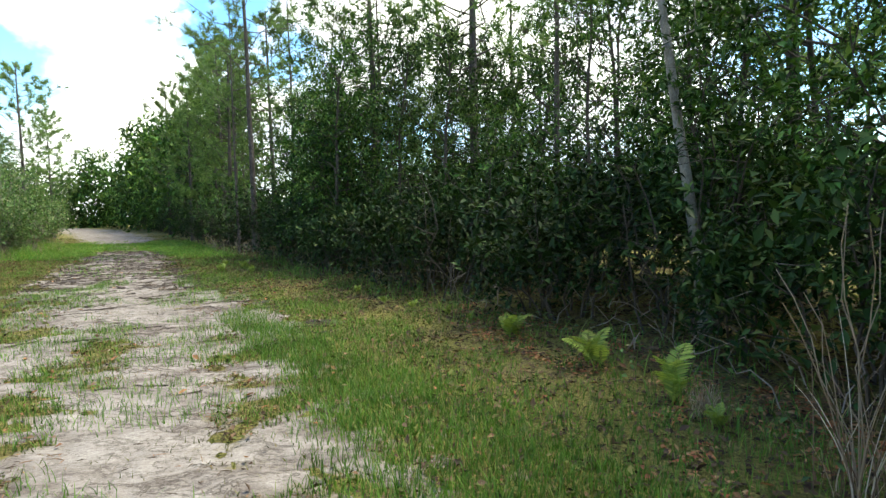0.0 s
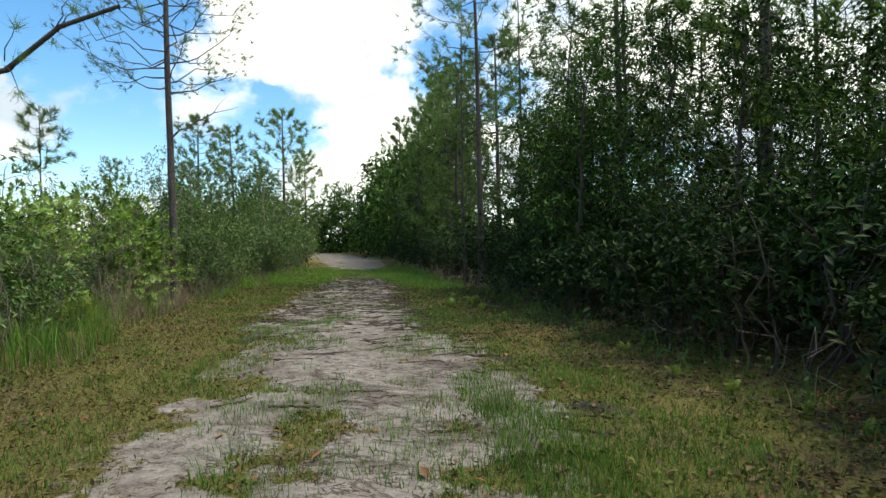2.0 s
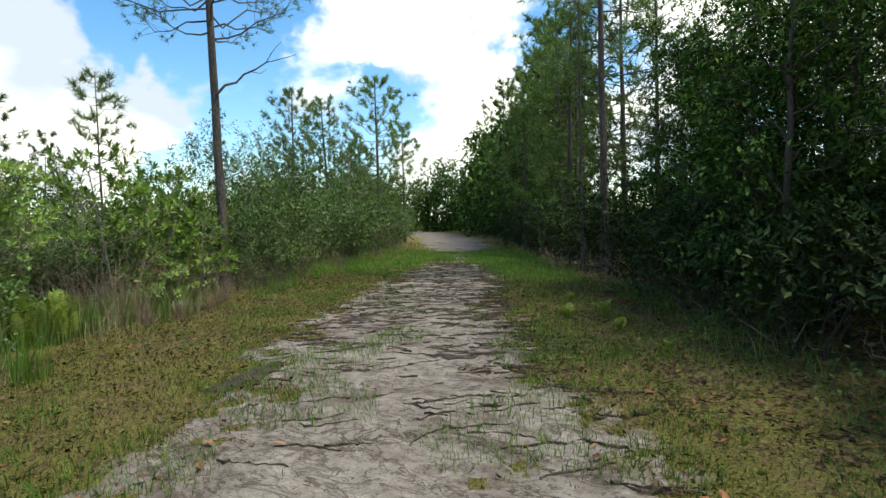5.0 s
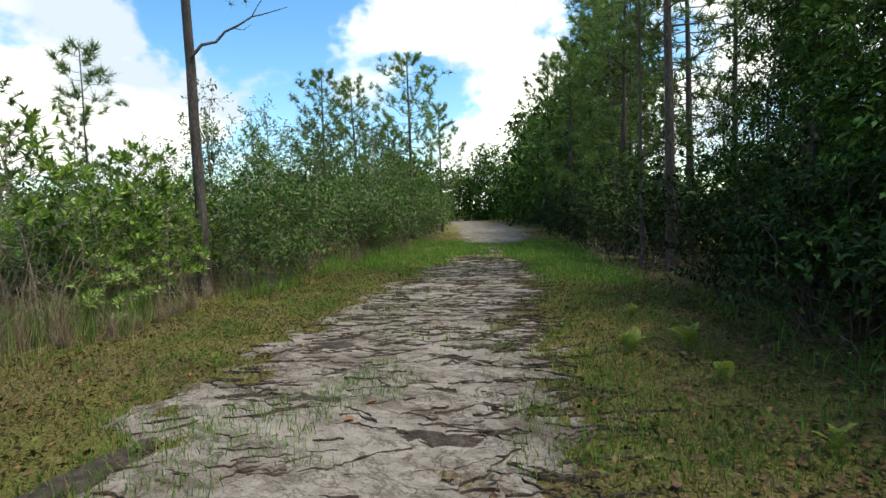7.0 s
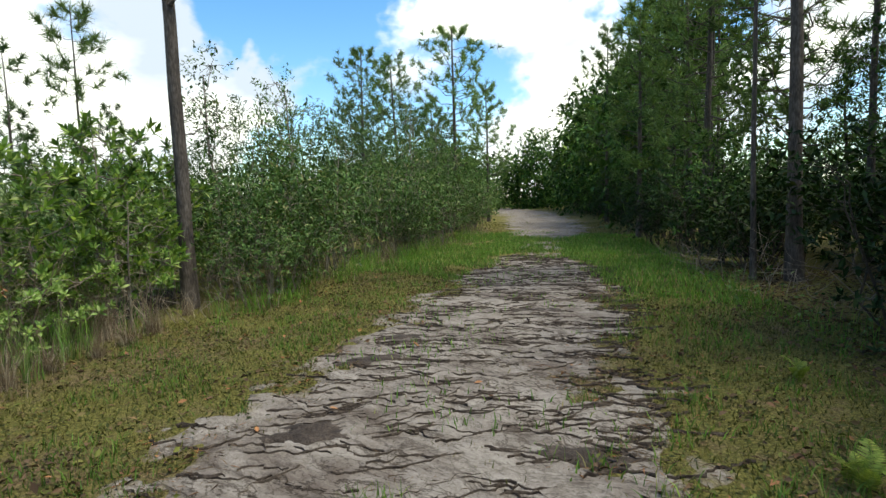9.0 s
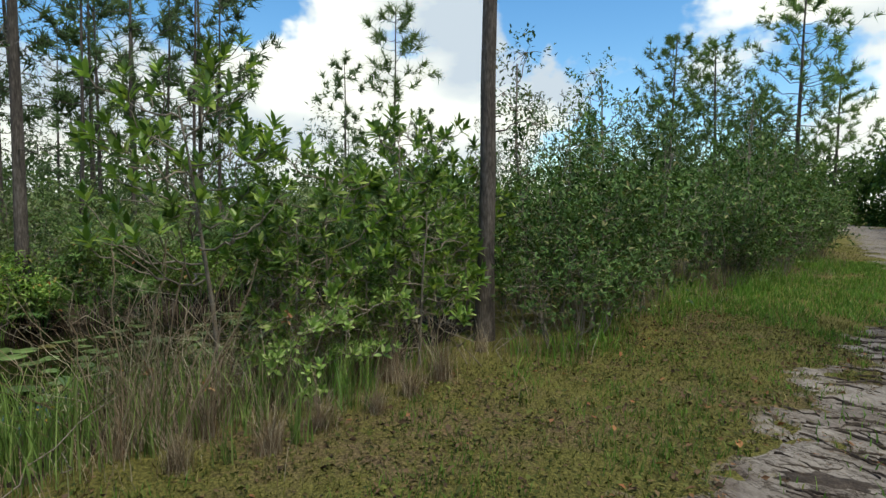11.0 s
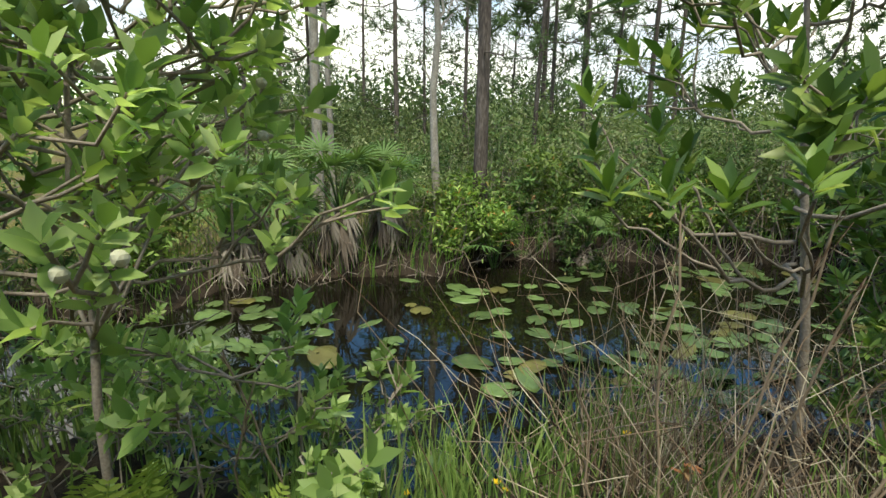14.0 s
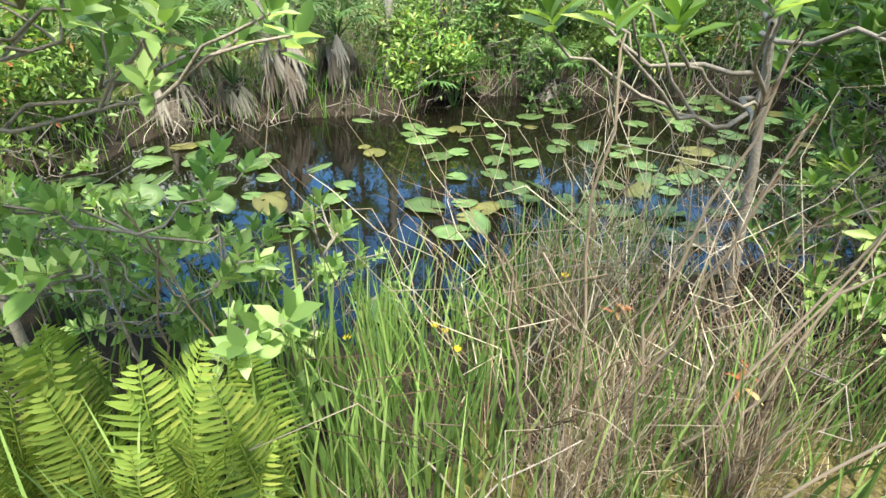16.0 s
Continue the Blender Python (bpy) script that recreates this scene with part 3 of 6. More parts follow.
def mud_patch(x, y, rx, ry, turn, seed):
    n, k = 48, 14
    a = np.linspace(0, 2 * math.pi, n, endpoint=False)
    r = 1 + 0.5 * (fbm(np.cos(a) * 2 + seed, np.sin(a) * 2, 1.0, seed, 3) - 0.5) * 2
    rows = []
    for i in range(k):
        q = i / (k - 1)
        px, py = rx * r * q * np.cos(a), ry * r * q * np.sin(a)
        wx2, wy2 = x + px * math.cos(turn) - py * math.sin(turn), y + px * math.sin(turn) + py * math.cos(turn)
        rows.append(np.stack([wx2, wy2, gz(wx2, wy2) + 0.032 - 0.055 * q ** 3 + 0.04 * (fbm(wx2, wy2, 0.1, 4, 2) - 0.5)], 1))
    v = np.concatenate(rows)
    i, j = np.meshgrid(np.arange(k - 1), np.arange(n), indexing="ij")
    q = np.stack([i * n + j, i * n + (j + 1) % n, (i + 1) * n + (j + 1) % n, (i + 1) * n + j], -1).reshape(-1, 4)
    h = Heap()
    h.add(v, np.concatenate([q[:, [0, 2, 1]], q[:, [0, 3, 2]]]))
    return tagged(part("mud_patch", h, MUD, smooth=True), "dark damp mud patch in the sandy road", "mud", kind="structure")


for k, row in enumerate(((-1.7, 7.8, 0.4, 0.2, -0.2), (-9.6, 14.85, 0.5, 0.24, 0.9), (-10.1, 15.6, 0.5, 0.16, 0.9), (-9.6, 17.8, 0.6, 0.2, 0.5), (-7.0, 14.1, 0.5, 0.16, 0.3), (-6.0, 11.8, 0.5, 0.14, 0.4), (-11.6, 19.4, 0.6, 0.2, 0.2), (-3.0, 9.6, 0.25, 0.1, 0.5), (-7.5, 10.2, 0.75, 0.22, 1.9), (-8.65, 13.33, 0.5, 0.25, 0.8), (-7.45, 11.9, 0.45, 0.16, 0.3))):
    mud_patch(*row, k + 3)


def debris_lines(n, seed):
    """Low broken ridges of dark needles and soil that the rain has laid across the sand."""
    r = np.random.default_rng(seed)
    h = Heap()
    made = 0
    while made < n:
        y = r.uniform(4.5, 24)
        x = r.uniform(float(road_left(y)) - 0.2, float(road_right(y)) + 0.2)
        if sand_amount(np.array([x]), np.array([y]))[0] < -0.1 or r.random() > np.clip((y - 8) / 5, 0.04, 1):
            continue
        made += 1
        m = int(r.integers(6, 18))
        way = 0.6 + r.normal() * 0.25
        a = way + np.cumsum(r.normal(size=m)) * 0.12 + r.normal(size=m) * 0.5
        px, py = x + np.cumsum(np.cos(a)) * 0.045, y + np.cumsum(np.sin(a)) * 0.045
        q = np.linspace(0, 1, m)
        wide = (0.0011 + 0.006 * r.random() ** 5) * (0.2 + np.sin(np.pi * q) ** 0.6) * r.uniform(0.2, 2.0, m)
        nx, ny = -np.sin(a), np.cos(a)
        z = gz(px, py)
        rows = [np.stack([px + nx * wide * s, py + ny * wide * s, z + up + 0.004 * r.normal(size=m)], 1) for s, up in ((-1, 0.008), (-0.35, 0.026), (0.4, 0.025), (1, 0.008))]
        h.add(np.stack(rows, 0).reshape(-1, 3), grid_faces(4, m)[:, ::-1])
    return tagged(part("debris_ridges", h, MUD), "broken ridges of dark needles and soil across the sand", "debris", kind="stuff")


debris_lines(850, 17)


# ---- plants ----
def plant(name, label, category, group):
    return tagged(new(name), label, category, group)


def limb(heap, a, b, r0, r1, rng, sag=0.0, n=5, k=5, wild=0.06):
    a, b = np.asarray(a, float), np.asarray(b, float)
    t = np.linspace(0, 1, n)[:, None]
    p = a + (b - a) * t
    ln = np.linalg.norm(b - a)
    p[1:-1] += rng.normal(size=(n - 2, 3)) * ln * wild
    p[:, 2] -= sag * ln * 4 * t[:, 0] * (1 - t[:, 0])
    tube(heap, p, r0 + (r1 - r0) * t[:, 0], k)
    return p


def spray(heap, rng, p, d, per, reach, length, width, fine=False, flat=1.3):
    """Twigs of leaves: per leaves along each of the ways d from p."""
    n = len(p)
    pp, dd = np.repeat(p, per, 0), np.repeat(d, per, 0)
    t = rng.uniform(0.0, 1.0, (n * per, 1))
    pos = pp + dd * t * reach + rng.normal(size=(n * per, 3)) * reach * 0.22
    way = unit(dd * 0.7 + sphere_ways(rng, n * per) * 0.9 + np.array([0, 0, -0.15]))
    up = unit(np.array([0, 0, 1.0]) * flat + sphere_ways(rng, n * per) * 0.7)
    size = rng.uniform(0.65, 1.25, n * per)
    leaves(heap, pos, way, up, length * size, width * size, fine=fine)


def rosettes(heap, rng, p, axis, per, length, width, open_=0.75, fine=False):
    """Whorls of narrow leaves round shoot tips."""
    n = len(p)
    pp, ax = np.repeat(p, per, 0), np.repeat(unit(axis), per, 0)
    side = unit(np.cross(ax, sphere_ways(rng, n * per)))
    lift = rng.uniform(-0.15, 1.1, (n * per, 1))
    way = unit(side * open_ + ax * lift)
    size = rng.uniform(0.7, 1.15, n * per)
    leaves(heap, pp - ax * rng.uniform(0, 0.4, (n * per, 1)) * length, way, unit(ax + side * -0.2), length * size, width * size, 0.2, 0.12, fine)


def broadleaf(height, spread, low, seed, count, leaf, lobes=13, bark=None, mat=None, per=9, trunk=0.07, split=True):
    """A tree or tall bush: wavering trunk, limbs to lobes of foliage."""
    rng = np.random.default_rng(seed)
    root = plant("broadleaf_tree", "dark green broadleaf tree in the dense wood", "tree", "trees of the wood")
    wood, crown, rest = Heap(), Heap(), Heap()
    z = np.linspace(0, height * 0.93, 9)
    path = np.stack([np.cumsum(rng.normal(size=9)) * 0.05 * height / 6, np.cumsum(rng.normal(size=9)) * 0.05 * height / 6, z], 1)
    path[0, :2] = 0
    path[0, 2] = -0.15
    tube(wood, path, trunk * (1 - 0.85 * z / height) + 0.008, 8)
    at = []
    for k in range(lobes):
        h = low + (height - low) * ((k + rng.uniform(0, 0.9)) / lobes)
        q = (h - low) / (height - low)
        out = spread * (0.3 + 0.7 * math.sin(math.pi * min(1, 0.30 + 0.66 * q))) * rng.uniform(0.35, 1.0)
        az = rng.uniform(0, 2 * math.pi) + k * 2.4
        on = np.array([np.interp(max(h - 0.12 * height, 0.1), z, path[:, i]) for i in range(3)])
        c = np.array([on[0] + math.cos(az) * out, on[1] + math.sin(az) * out, h])
        rad = np.array([1, 1, 0.72]) * spread * rng.uniform(0.28, 0.50)
        branch = Heap()
        limb(branch, on, c, trunk * 0.35, 0.008, rng)
        at.append((c, rad, branch))
    each = count // lobes // per
    for c, rad, branch in at:
        d = sphere_ways(rng, each)
        r = rng.uniform(0.1, 1.0, (each, 1)) ** 0.5 * (0.7 + 0.5 * rng.random((each, 1)))
        p = c + d * rad * r
        for e in range(0, min(each, 8 if split else 3)):
            limb(branch, c, p[e], 0.009, 0.003, rng, n=3, k=3)
        spray(crown, rng, p, unit(d * 0.8 + np.array([0, 0, 0.15])), per, leaf * 2.2, leaf, leaf * 0.45)
        if split:
            part("limb", branch, bark or BARK_DARK, root, smooth=True)
        else:
            rest.add(np.concatenate(branch.v), np.concatenate(branch.f))
    part("trunk", wood, bark or BARK_DARK, root, smooth=True)
    if not split:
        tagged(part("limb", rest, bark or BARK_DARK, root, smooth=True), kind="stuff")
    part("crown", crown, mat or LEAF_FOREST, root)
    return root


def bush(height, spread, seed, count, leaf, narrow=0.38, mat=None, whorl=False, stems=9, fine=False, split=True, bark=None):
    """A many-stemmed bush; whorl: leaves in rosettes at the shoot tips."""
    rng = np.random.default_rng(seed)
    root = plant("shrub", "leafy green wetland shrub with many thin stems", "shrub", "shrubs")
    rest, crown = Heap(), Heap()
    tips, ways = [], []
    for k in range(stems):
        wood = Heap() if split else rest
        az, out = rng.uniform(0, 2 * math.pi), spread * rng.uniform(0.15, 0.95) ** 0.8
        h = height * rng.uniform(0.6, 1.0) * (1 - 0.3 * out / spread)
        foot = np.array([math.cos(az), math.sin(az), 0]) * out * 0.35 + np.array([0, 0, -0.1])
        top = np.array([math.cos(az) * out, math.sin(az) * out, h])
        p = limb(wood, foot, top, 0.016, 0.005, rng, -0.05, 7, 5, 0.035)
        tips.append(top)
        ways.append(np.array([0, 0, 1.0]))
        for j in range(8):
            q = rng.uniform(0.25, 1.0)
            b = np.array([np.interp(q, np.linspace(0, 1, 7), p[:, i]) for i in range(3)])
            d = unit(np.array([math.cos(az), math.sin(az), 0.5]) * 0.5 + sphere_ways(rng, 1)[0])
            d[2] = abs(d[2]) * 0.7
            e = b + d * spread * rng.uniform(0.2, 0.5)
            limb(wood, b, e, 0.007, 0.003, rng, 0, 3, 3)
            tips.append(e)
            ways.append(unit(d + np.array([0, 0, 0.8])))
        if split:
            part("stem", wood, bark or TWIG, root, smooth=True)
    tips, ways = np.array(tips), np.array(ways)
    per = max(6, count // (len(tips) * 4))
    pick = np.repeat(np.arange(len(tips)), 4)
    p = tips[pick] + rng.normal(size=(len(pick), 3)) * spread * 0.13
    d = unit(ways[pick] + sphere_ways(rng, len(pick)) * 0.8)
    if whorl:
        rosettes(crown, rng, p, unit(ways[pick] + sphere_ways(rng, len(pick)) * 0.5), per, leaf, leaf * narrow * 0.75, fine=fine)
    else:
        spray(crown, rng, p, d, per, leaf * 2.4, leaf, leaf * narrow, fine)
    if not split:
        tagged(part("stem", rest, bark or TWIG, root, smooth=True), kind="stuff")
    part("foliage", crown, mat or LEAF_SHRUB, root)
    return root


def pine(height, radius, low, reach, seed, branches=34, tufts=7, needle=0.2, thick=0.012, per=16, mat=None, bare=0, lean=(0, 0), bark=None, taper=0.8, split=False, low_tuft=0.35):
    """A pine: straight trunk, whorled branches that turn up, tufts of needles towards the tips; bare: dead snags below."""
    rng = np.random.default_rng(seed)
    root = plant("pine_tree", "tall slender pine with a sparse needle crown", "tree", "pines")
    wood, rest, crown = Heap(), Heap(), Heap()
    n = 12
    z = np.linspace(0, height, n)
    path = np.stack([lean[0] * z + np.cumsum(rng.normal(size=n)) * 0.012 * height / n, lean[1] * z + np.cumsum(rng.normal(size=n)) * 0.012 * height / n, z], 1)
    path[0] = (0, 0, -0.2)
    tube(wood, path, radius * (1 - taper * z / height) * (1 + 0.35 * np.exp(-z / 0.35)), 10)
    pts, ways = [], []
    for k in range(branches):
        branch = Heap() if split else rest
        q = (k + rng.random()) / branches
        h = low + (height * 0.985 - low) * q
        az = k * 2.4 + rng.normal() * 0.4
        ln = reach * (math.sin(math.pi * (0.22 + 0.72 * q)) ** 0.8 if q < 0.999 else 0.2) * rng.uniform(0.6, 1.1)
        on = np.array([np.interp(h, z, path[:, i]) for i in range(3)])
        rise = rng.uniform(0.05, 0.5) + 0.4 * q
        end = on + np.array([math.cos(az) * ln, math.sin(az) * ln, ln * rise])
        p = limb(branch, on, end, max(0.008, radius * 0.22 * (1 - 0.5 * q)), 0.006, rng, 0.12, 6, 5, 0.04)
        for j in range(tufts):
            s = rng.uniform(low_tuft, 1.0)
            b = np.array([np.interp(s, np.linspace(0, 1, 6), p[:, i]) for i in range(3)])
            d = unit(np.array([math.cos(az), math.sin(az), 0.5]) + sphere_ways(rng, 1)[0] * 0.9)
            e = b + d * ln * rng.uniform(0.06, 0.28)
            limb(branch, b, e, 0.006, 0.004, rng, 0, 3, 3)
            pts.append(e)
            ways.append(unit(d + np.array([0, 0, 0.4])))
        pts.append(p[-1])
        ways.append(unit(p[-1] - p[-2]))
        if split:
            part("branch", branch, bark or BARK_PINE, root, smooth=True)
    pts.append(path[-1])
    ways.append(np.array([0, 0, 1.0]))
    for k in range(bare):
        h = rng.uniform(low * 0.45, low)
        branch = Heap() if split else rest
        az, ln = rng.uniform(0, 6.28), rng.uniform(0.2, 1.0)
        on = np.array([np.interp(h, z, path[:, i]) for i in range(3)])
        limb(branch, on, on + np.array([math.cos(az) * ln, math.sin(az) * ln, ln * rng.uniform(-0.1, 0.5)]), 0.014, 0.004, rng, 0, 5, 4, 0.08)
        if split:
            part("dead_twig", branch, bark or BARK_PINE, root, smooth=True)
    p, a = np.repeat(np.array(pts), per, 0), np.repeat(np.array(ways), per, 0)
    way = unit(a * 0.75 + sphere_ways(rng, len(p)) * 0.85)
    size = rng.uniform(0.7, 1.2, len(p))
    side = unit(np.cross(way, sphere_ways(rng, len(p)))) * thick * 0.5
    base = p - a * needle * rng.uniform(0, 0.6, (len(p), 1))
    tip = base + way * (needle * size)[:, None]
    crown.add(np.stack([base + side, base - side, tip], 1), np.arange(len(p) * 3))
    part("trunk", wood, bark or BARK_PINE, root, smooth=True)
    if not split:
        tagged(part("branch", rest, bark or BARK_PINE, root, smooth=True), kind="stuff")
    part("crown", crown, mat or NEEDLE, root)
    return root


def scatter(protos, places, rng, tilt=3.0, size=(0.85, 1.15), keep=lambda x, y: True):
    """Sets the plants of protos, then copies of them, at the places (x, y[, scale])."""
    done = []
    places = [r for r in places if keep(r[0], r[1])]
    for k, row in enumerate(places):
        x, y = row[:2]
        s = row[2] if len(row) > 2 else rng.uniform(*size)
        m = pose(x, y, float(gz(x, y)), rng.uniform(-tilt, tilt), rng.uniform(-tilt, tilt), rng.uniform(0, 360))
        proto = protos[k % len(protos)]
        if k < len(protos):
            proto.matrix_basis = m
            done.append(proto)
        else:
            done.append(copy_thing(proto, m @ Matrix.Diagonal((s, s, s * rng.uniform(0.9, 1.12), 1))))
    return done


rng = np.random.default_rng(11)


def off_pine(x, y):
    """False in the gap before the tall pine at the wood's edge."""
    t = min(1.0, max(0.0, ((x + 7.36) * 0.86 - (y - 22.3) * 2.8) / 8.58))
    return math.hypot(x + 7.36 - 0.86 * t, y - 22.3 + 2.8 * t) > 1.15


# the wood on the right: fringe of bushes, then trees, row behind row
# all but one fringe bush get leaves coloured darker to imitate shade
fringe = [bush(h, w, 100 + k, 1900, 0.12, 0.43, LEAF_FOREST if k == 2 else LEAF_FOREST_SHADED, k % 2 == 0, stems=8, bark=BARK_DARK) for k, (h, w) in enumerate(((2.6, 1.3), (1.8, 1.1), (3.5, 1.4), (1.3, 0.9), (2.3, 1.2)))]
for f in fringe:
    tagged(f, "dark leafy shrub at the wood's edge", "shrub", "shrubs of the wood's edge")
rows = []
for k, y in enumerate(np.concatenate([np.arange(-3, 34, 1.05), np.arange(35, 62, 2.4)])):
    rows.append((wood_edge(y) + 0.9 + rng.uniform(-0.25, 0.6), y + rng.uniform(-0.3, 0.3)))
    if y < 30:
        if k % 3:
            rows.append((wood_edge(y) + 2.3 + rng.uniform(-0.5, 0.6), y + rng.uniform(-0.4, 0.4)))
scatter(fringe, rows, rng, keep=off_pine)
# undergrowth: the wood's shade is painted into the leaf colour here too
under = [bush(2.2, 1.5, 150 + k, 650, 0.2, 0.45, LEAF_FOREST_SHADED, False, 5, split=False, bark=BARK_DARK) for k in range(3)]
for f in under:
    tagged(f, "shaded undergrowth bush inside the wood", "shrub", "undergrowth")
rows = [(wood_edge(y) + off + rng.uniform(-0.6, 0.6), y + rng.uniform(-0.6, 0.6)) for off, gap in ((3.8, 1.9), (6.2, 2.1), (9.0, 2.4)) for y in np.arange(-3, 32, gap)]
scatter(under, rows, rng, keep=off_pine)
wood = [broadleaf(h, s, lo, 200 + k, 4800, 0.136, 19, per=14) for k, (h, s, lo) in enumerate(((8.5, 2.1, 1.2), (7.0, 2.0, 0.9), (9.5, 2.3, 1.8), (6.0, 1.9, 0.7), (8.0, 1.8, 2.2)))]
rows = [(wood_edge(y) + 2.6 + rng.uniform(-0.4, 0.9), y + rng.uniform(-0.5, 0.5), rng.uniform(0.55, 0.78)) for y in np.arange(-3, 20.5, 1.8)]
rows += [(wood_edge(y) + 5.2 + rng.uniform(-0.7, 1.2), y + rng.uniform(-0.7, 0.7), rng.uniform(0.62, 0.92)) for y in np.arange(-3, 22, 1.9)]
rows += [(wood_edge(y) + 7.4 + rng.uniform(-0.6, 0.6), y + rng.uniform(-0.7, 0.7), rng.uniform(0.75, 1.0)) for y in np.arange(11.5, 24, 2.1)]
rows += [(wood_edge(y) + off, y, size) for off, y, size in ((4.4, 22.6, 0.8), (4.8, 25.2, 0.75), (5.2, 28.2, 0.75), (7.2, 24.0, 0.9), (7.4, 27.0, 0.9), (7.6, 30.4, 0.9), (3.2, 20.6, 0.6))]
rows += [(-4.4, 18.6, 0.8), (-4.0, 20.6, 0.9), (-3.2, 17.0, 0.8), (-2.9, 15.6, 0.8), (-2.2, 16.9, 0.9)]
rows += [(3.6, 4.6, 0.55), (4.6, 6.0, 0.8), (5.4, 4.2, 0.8)]
scatter(wood, rows, rng, keep=off_pine)
deep = [broadleaf(h, 2.8, 1.5, 300 + k, 1700, 0.23, split=False, per=14) for k, h in enumerate((10.5, 9.0, 8.0))]
rows = [(wood_edge(y) + 9 + rng.uniform(-1, 2), y + rng.uniform(-1, 1), rng.uniform(0.6, 0.95) * (0.6 if y < 11 else 0.85 if y < 25 else 0.6)) for y in np.arange(-5, 40, 2.9)]
rows += [(wood_edge(y) + 13.5 + rng.uniform(-1, 2), y + rng.uniform(-1, 1), 0.55 if y < 11 else 0.75 if y < 25 else 0.5) for y in np.arange(-5, 40, 3.6)]
scatter(deep, rows, rng)
thick = [broadleaf(h, 3.0, 0.8, 330 + k, 1700, 0.41, 16, split=False, per=12) for k, h in enumerate((9.5, 8.0, 7.0))]
for f in thick:
    tagged(f, "dense dark green tree far along the road", "tree", "far trees")
rows = [(wood_edge(y) + 2.4 + rng.uniform(-0.5, 1.2), y, 0.75 + 0.35 * (y > 48)) for y in np.arange(36, 74, 3.2)]
rows += [(wood_edge(y) + 6.0 + rng.uniform(-0.5, 1.5), y, 1.1) for y in np.arange(44, 76, 4.2)]
rows += [(left_edge(y) - 3.5 + rng.uniform(-1, 1), y, rng.uniform(0.45, 0.65)) for y in np.arange(46, 76, 4.0)]
scatter(thick, rows, rng)
horizon = [broadleaf(h, 3.6, 0.3, 350 + k, 2600, 0.62, 14, split=False, per=10) for k, h in enumerate((9.0, 7.5))]
for f in horizon:
    tagged(f, "distant dense green tree closing the road's end", "tree", "far trees")
rows = [(x, 84 + 0.25 * (x + 40) + rng.uniform(-2, 2), rng.uniform(0.8, 1.05)) for x in np.arange(-86, -34, 3.6)]
rows += [(wood_edge(y) + 5.0, y, 1.2) for y in (58, 63, 68, 74)] + [(left_edge(y) - 5, y, 0.8) for y in (58, 64, 70, 76)]
scatter(horizon, rows, rng)

# pines that stand out
tall = pine(14.5, 0.125, 5.2, 2.9, 41, 40, 12, 0.26, 0.018, 20, bare=12, split=True)
tall.matrix_basis = pose(-7.36, 22.3, 0, 0, 0, 20)
tagged(tall, "tall pine with bare lower trunk at the wood's edge", "tree")
slim = [pine(12.0, 0.085, 4.2, 1.5, 141 + k, 28, 5, 0.28, 0.034, 13, bare=6) for k in range(3)]
for f in slim:
    tagged(f, "slender pine with a high tufted crown above the scrub", "tree", "pines of the wood")
rows = [(wood_edge(y) + off + rng.uniform(-0.5, 0.5), y + rng.uniform(-0.6, 0.6), rng.uniform(0.72, 1.0)) for off, y in ((4.2, 25.5), (3.6, 33.0), (2.2, 35.0), (4.6, 36.0), (2.6, 38.5), (2.2, 41.5), (4.0, 43.0), (5.5, 20.5), (7.5, 17.5), (4.6, 12.2), (6.8, 7.2))]
scatter(slim, rows, rng, 1.5)
thin_pine = pine(10.5, 0.05, 7.0, 0.9, 145, 12, 3, 0.26, 0.02, 10, bare=10, lean=(0.012, 0.0), split=True)
thin_pine.matrix_basis = pose(-7.95, 22.1, 0)
tagged(thin_pine, "thin half-dead pine beside the tall one", "tree")
side_pine = pine(12.5, 0.12, 6.0, 3.1, 47, 60, 12, 0.17, 0.012, 17, bare=2, lean=(0.006, -0.004), taper=0.6, split=True, low_tuft=0.45)
side_pine.matrix_basis = pose(-14.5, 15.12, -0.02)
tagged(side_pine, "thin-crowned pine with dark lower bark among the shrubs", "tree")
heap = Heap()
snag = limb(heap, (0.05, 0, 4.75), (0.75, 0.95, 5.6), 0.035, 0.016, rng, 0.02, 6, 6, 0.03)
limb(heap, snag[-1], (1.15, 1.55, 5.85), 0.016, 0.005, rng, 0, 4, 5, 0.05)
limb(heap, snag[3], (1.0, 0.75, 5.35), 0.012, 0.004, rng, 0, 4, 5, 0.06)
limb(heap, snag[-1], (1.05, 1.2, 6.1), 0.012, 0.004, rng, 0, 4, 5, 0.06)
part("dead_branch", heap, BARK_PINE, side_pine, "bare forked dead branch", True)

leaning = pine(8.5, 0.07, 4.6, 1.3, 49, 12, 3, 0.18, 0.015, 6, bare=4, lean=(-0.13, 0.03), bark=BARK_PALE, split=True, mat=LEAF_FOREST)
leaning.matrix_basis = pose(2.95, 6.65, 0)
leaning.name = "leaning_tree"
tagged(leaning, "thin pale-barked tree leaning out of the wood", "tree", "trees of the wood")
by_road = pine(9.0, 0.11, 5.0, 2.0, 57, 22, 6, 0.2, 0.014, 12, split=True)
by_road.matrix_basis = pose(-9.9, 4.3, 0)
tagged(by_road, "roadside pine with one low bough over the verge", "tree")
heap, tufts = Heap(), Heap()
bough = limb(heap, (0, 0, 2.0), (3.4, 2.75, 4.15), 0.05, 0.022, rng, 0.05, 9, 7, 0.02)
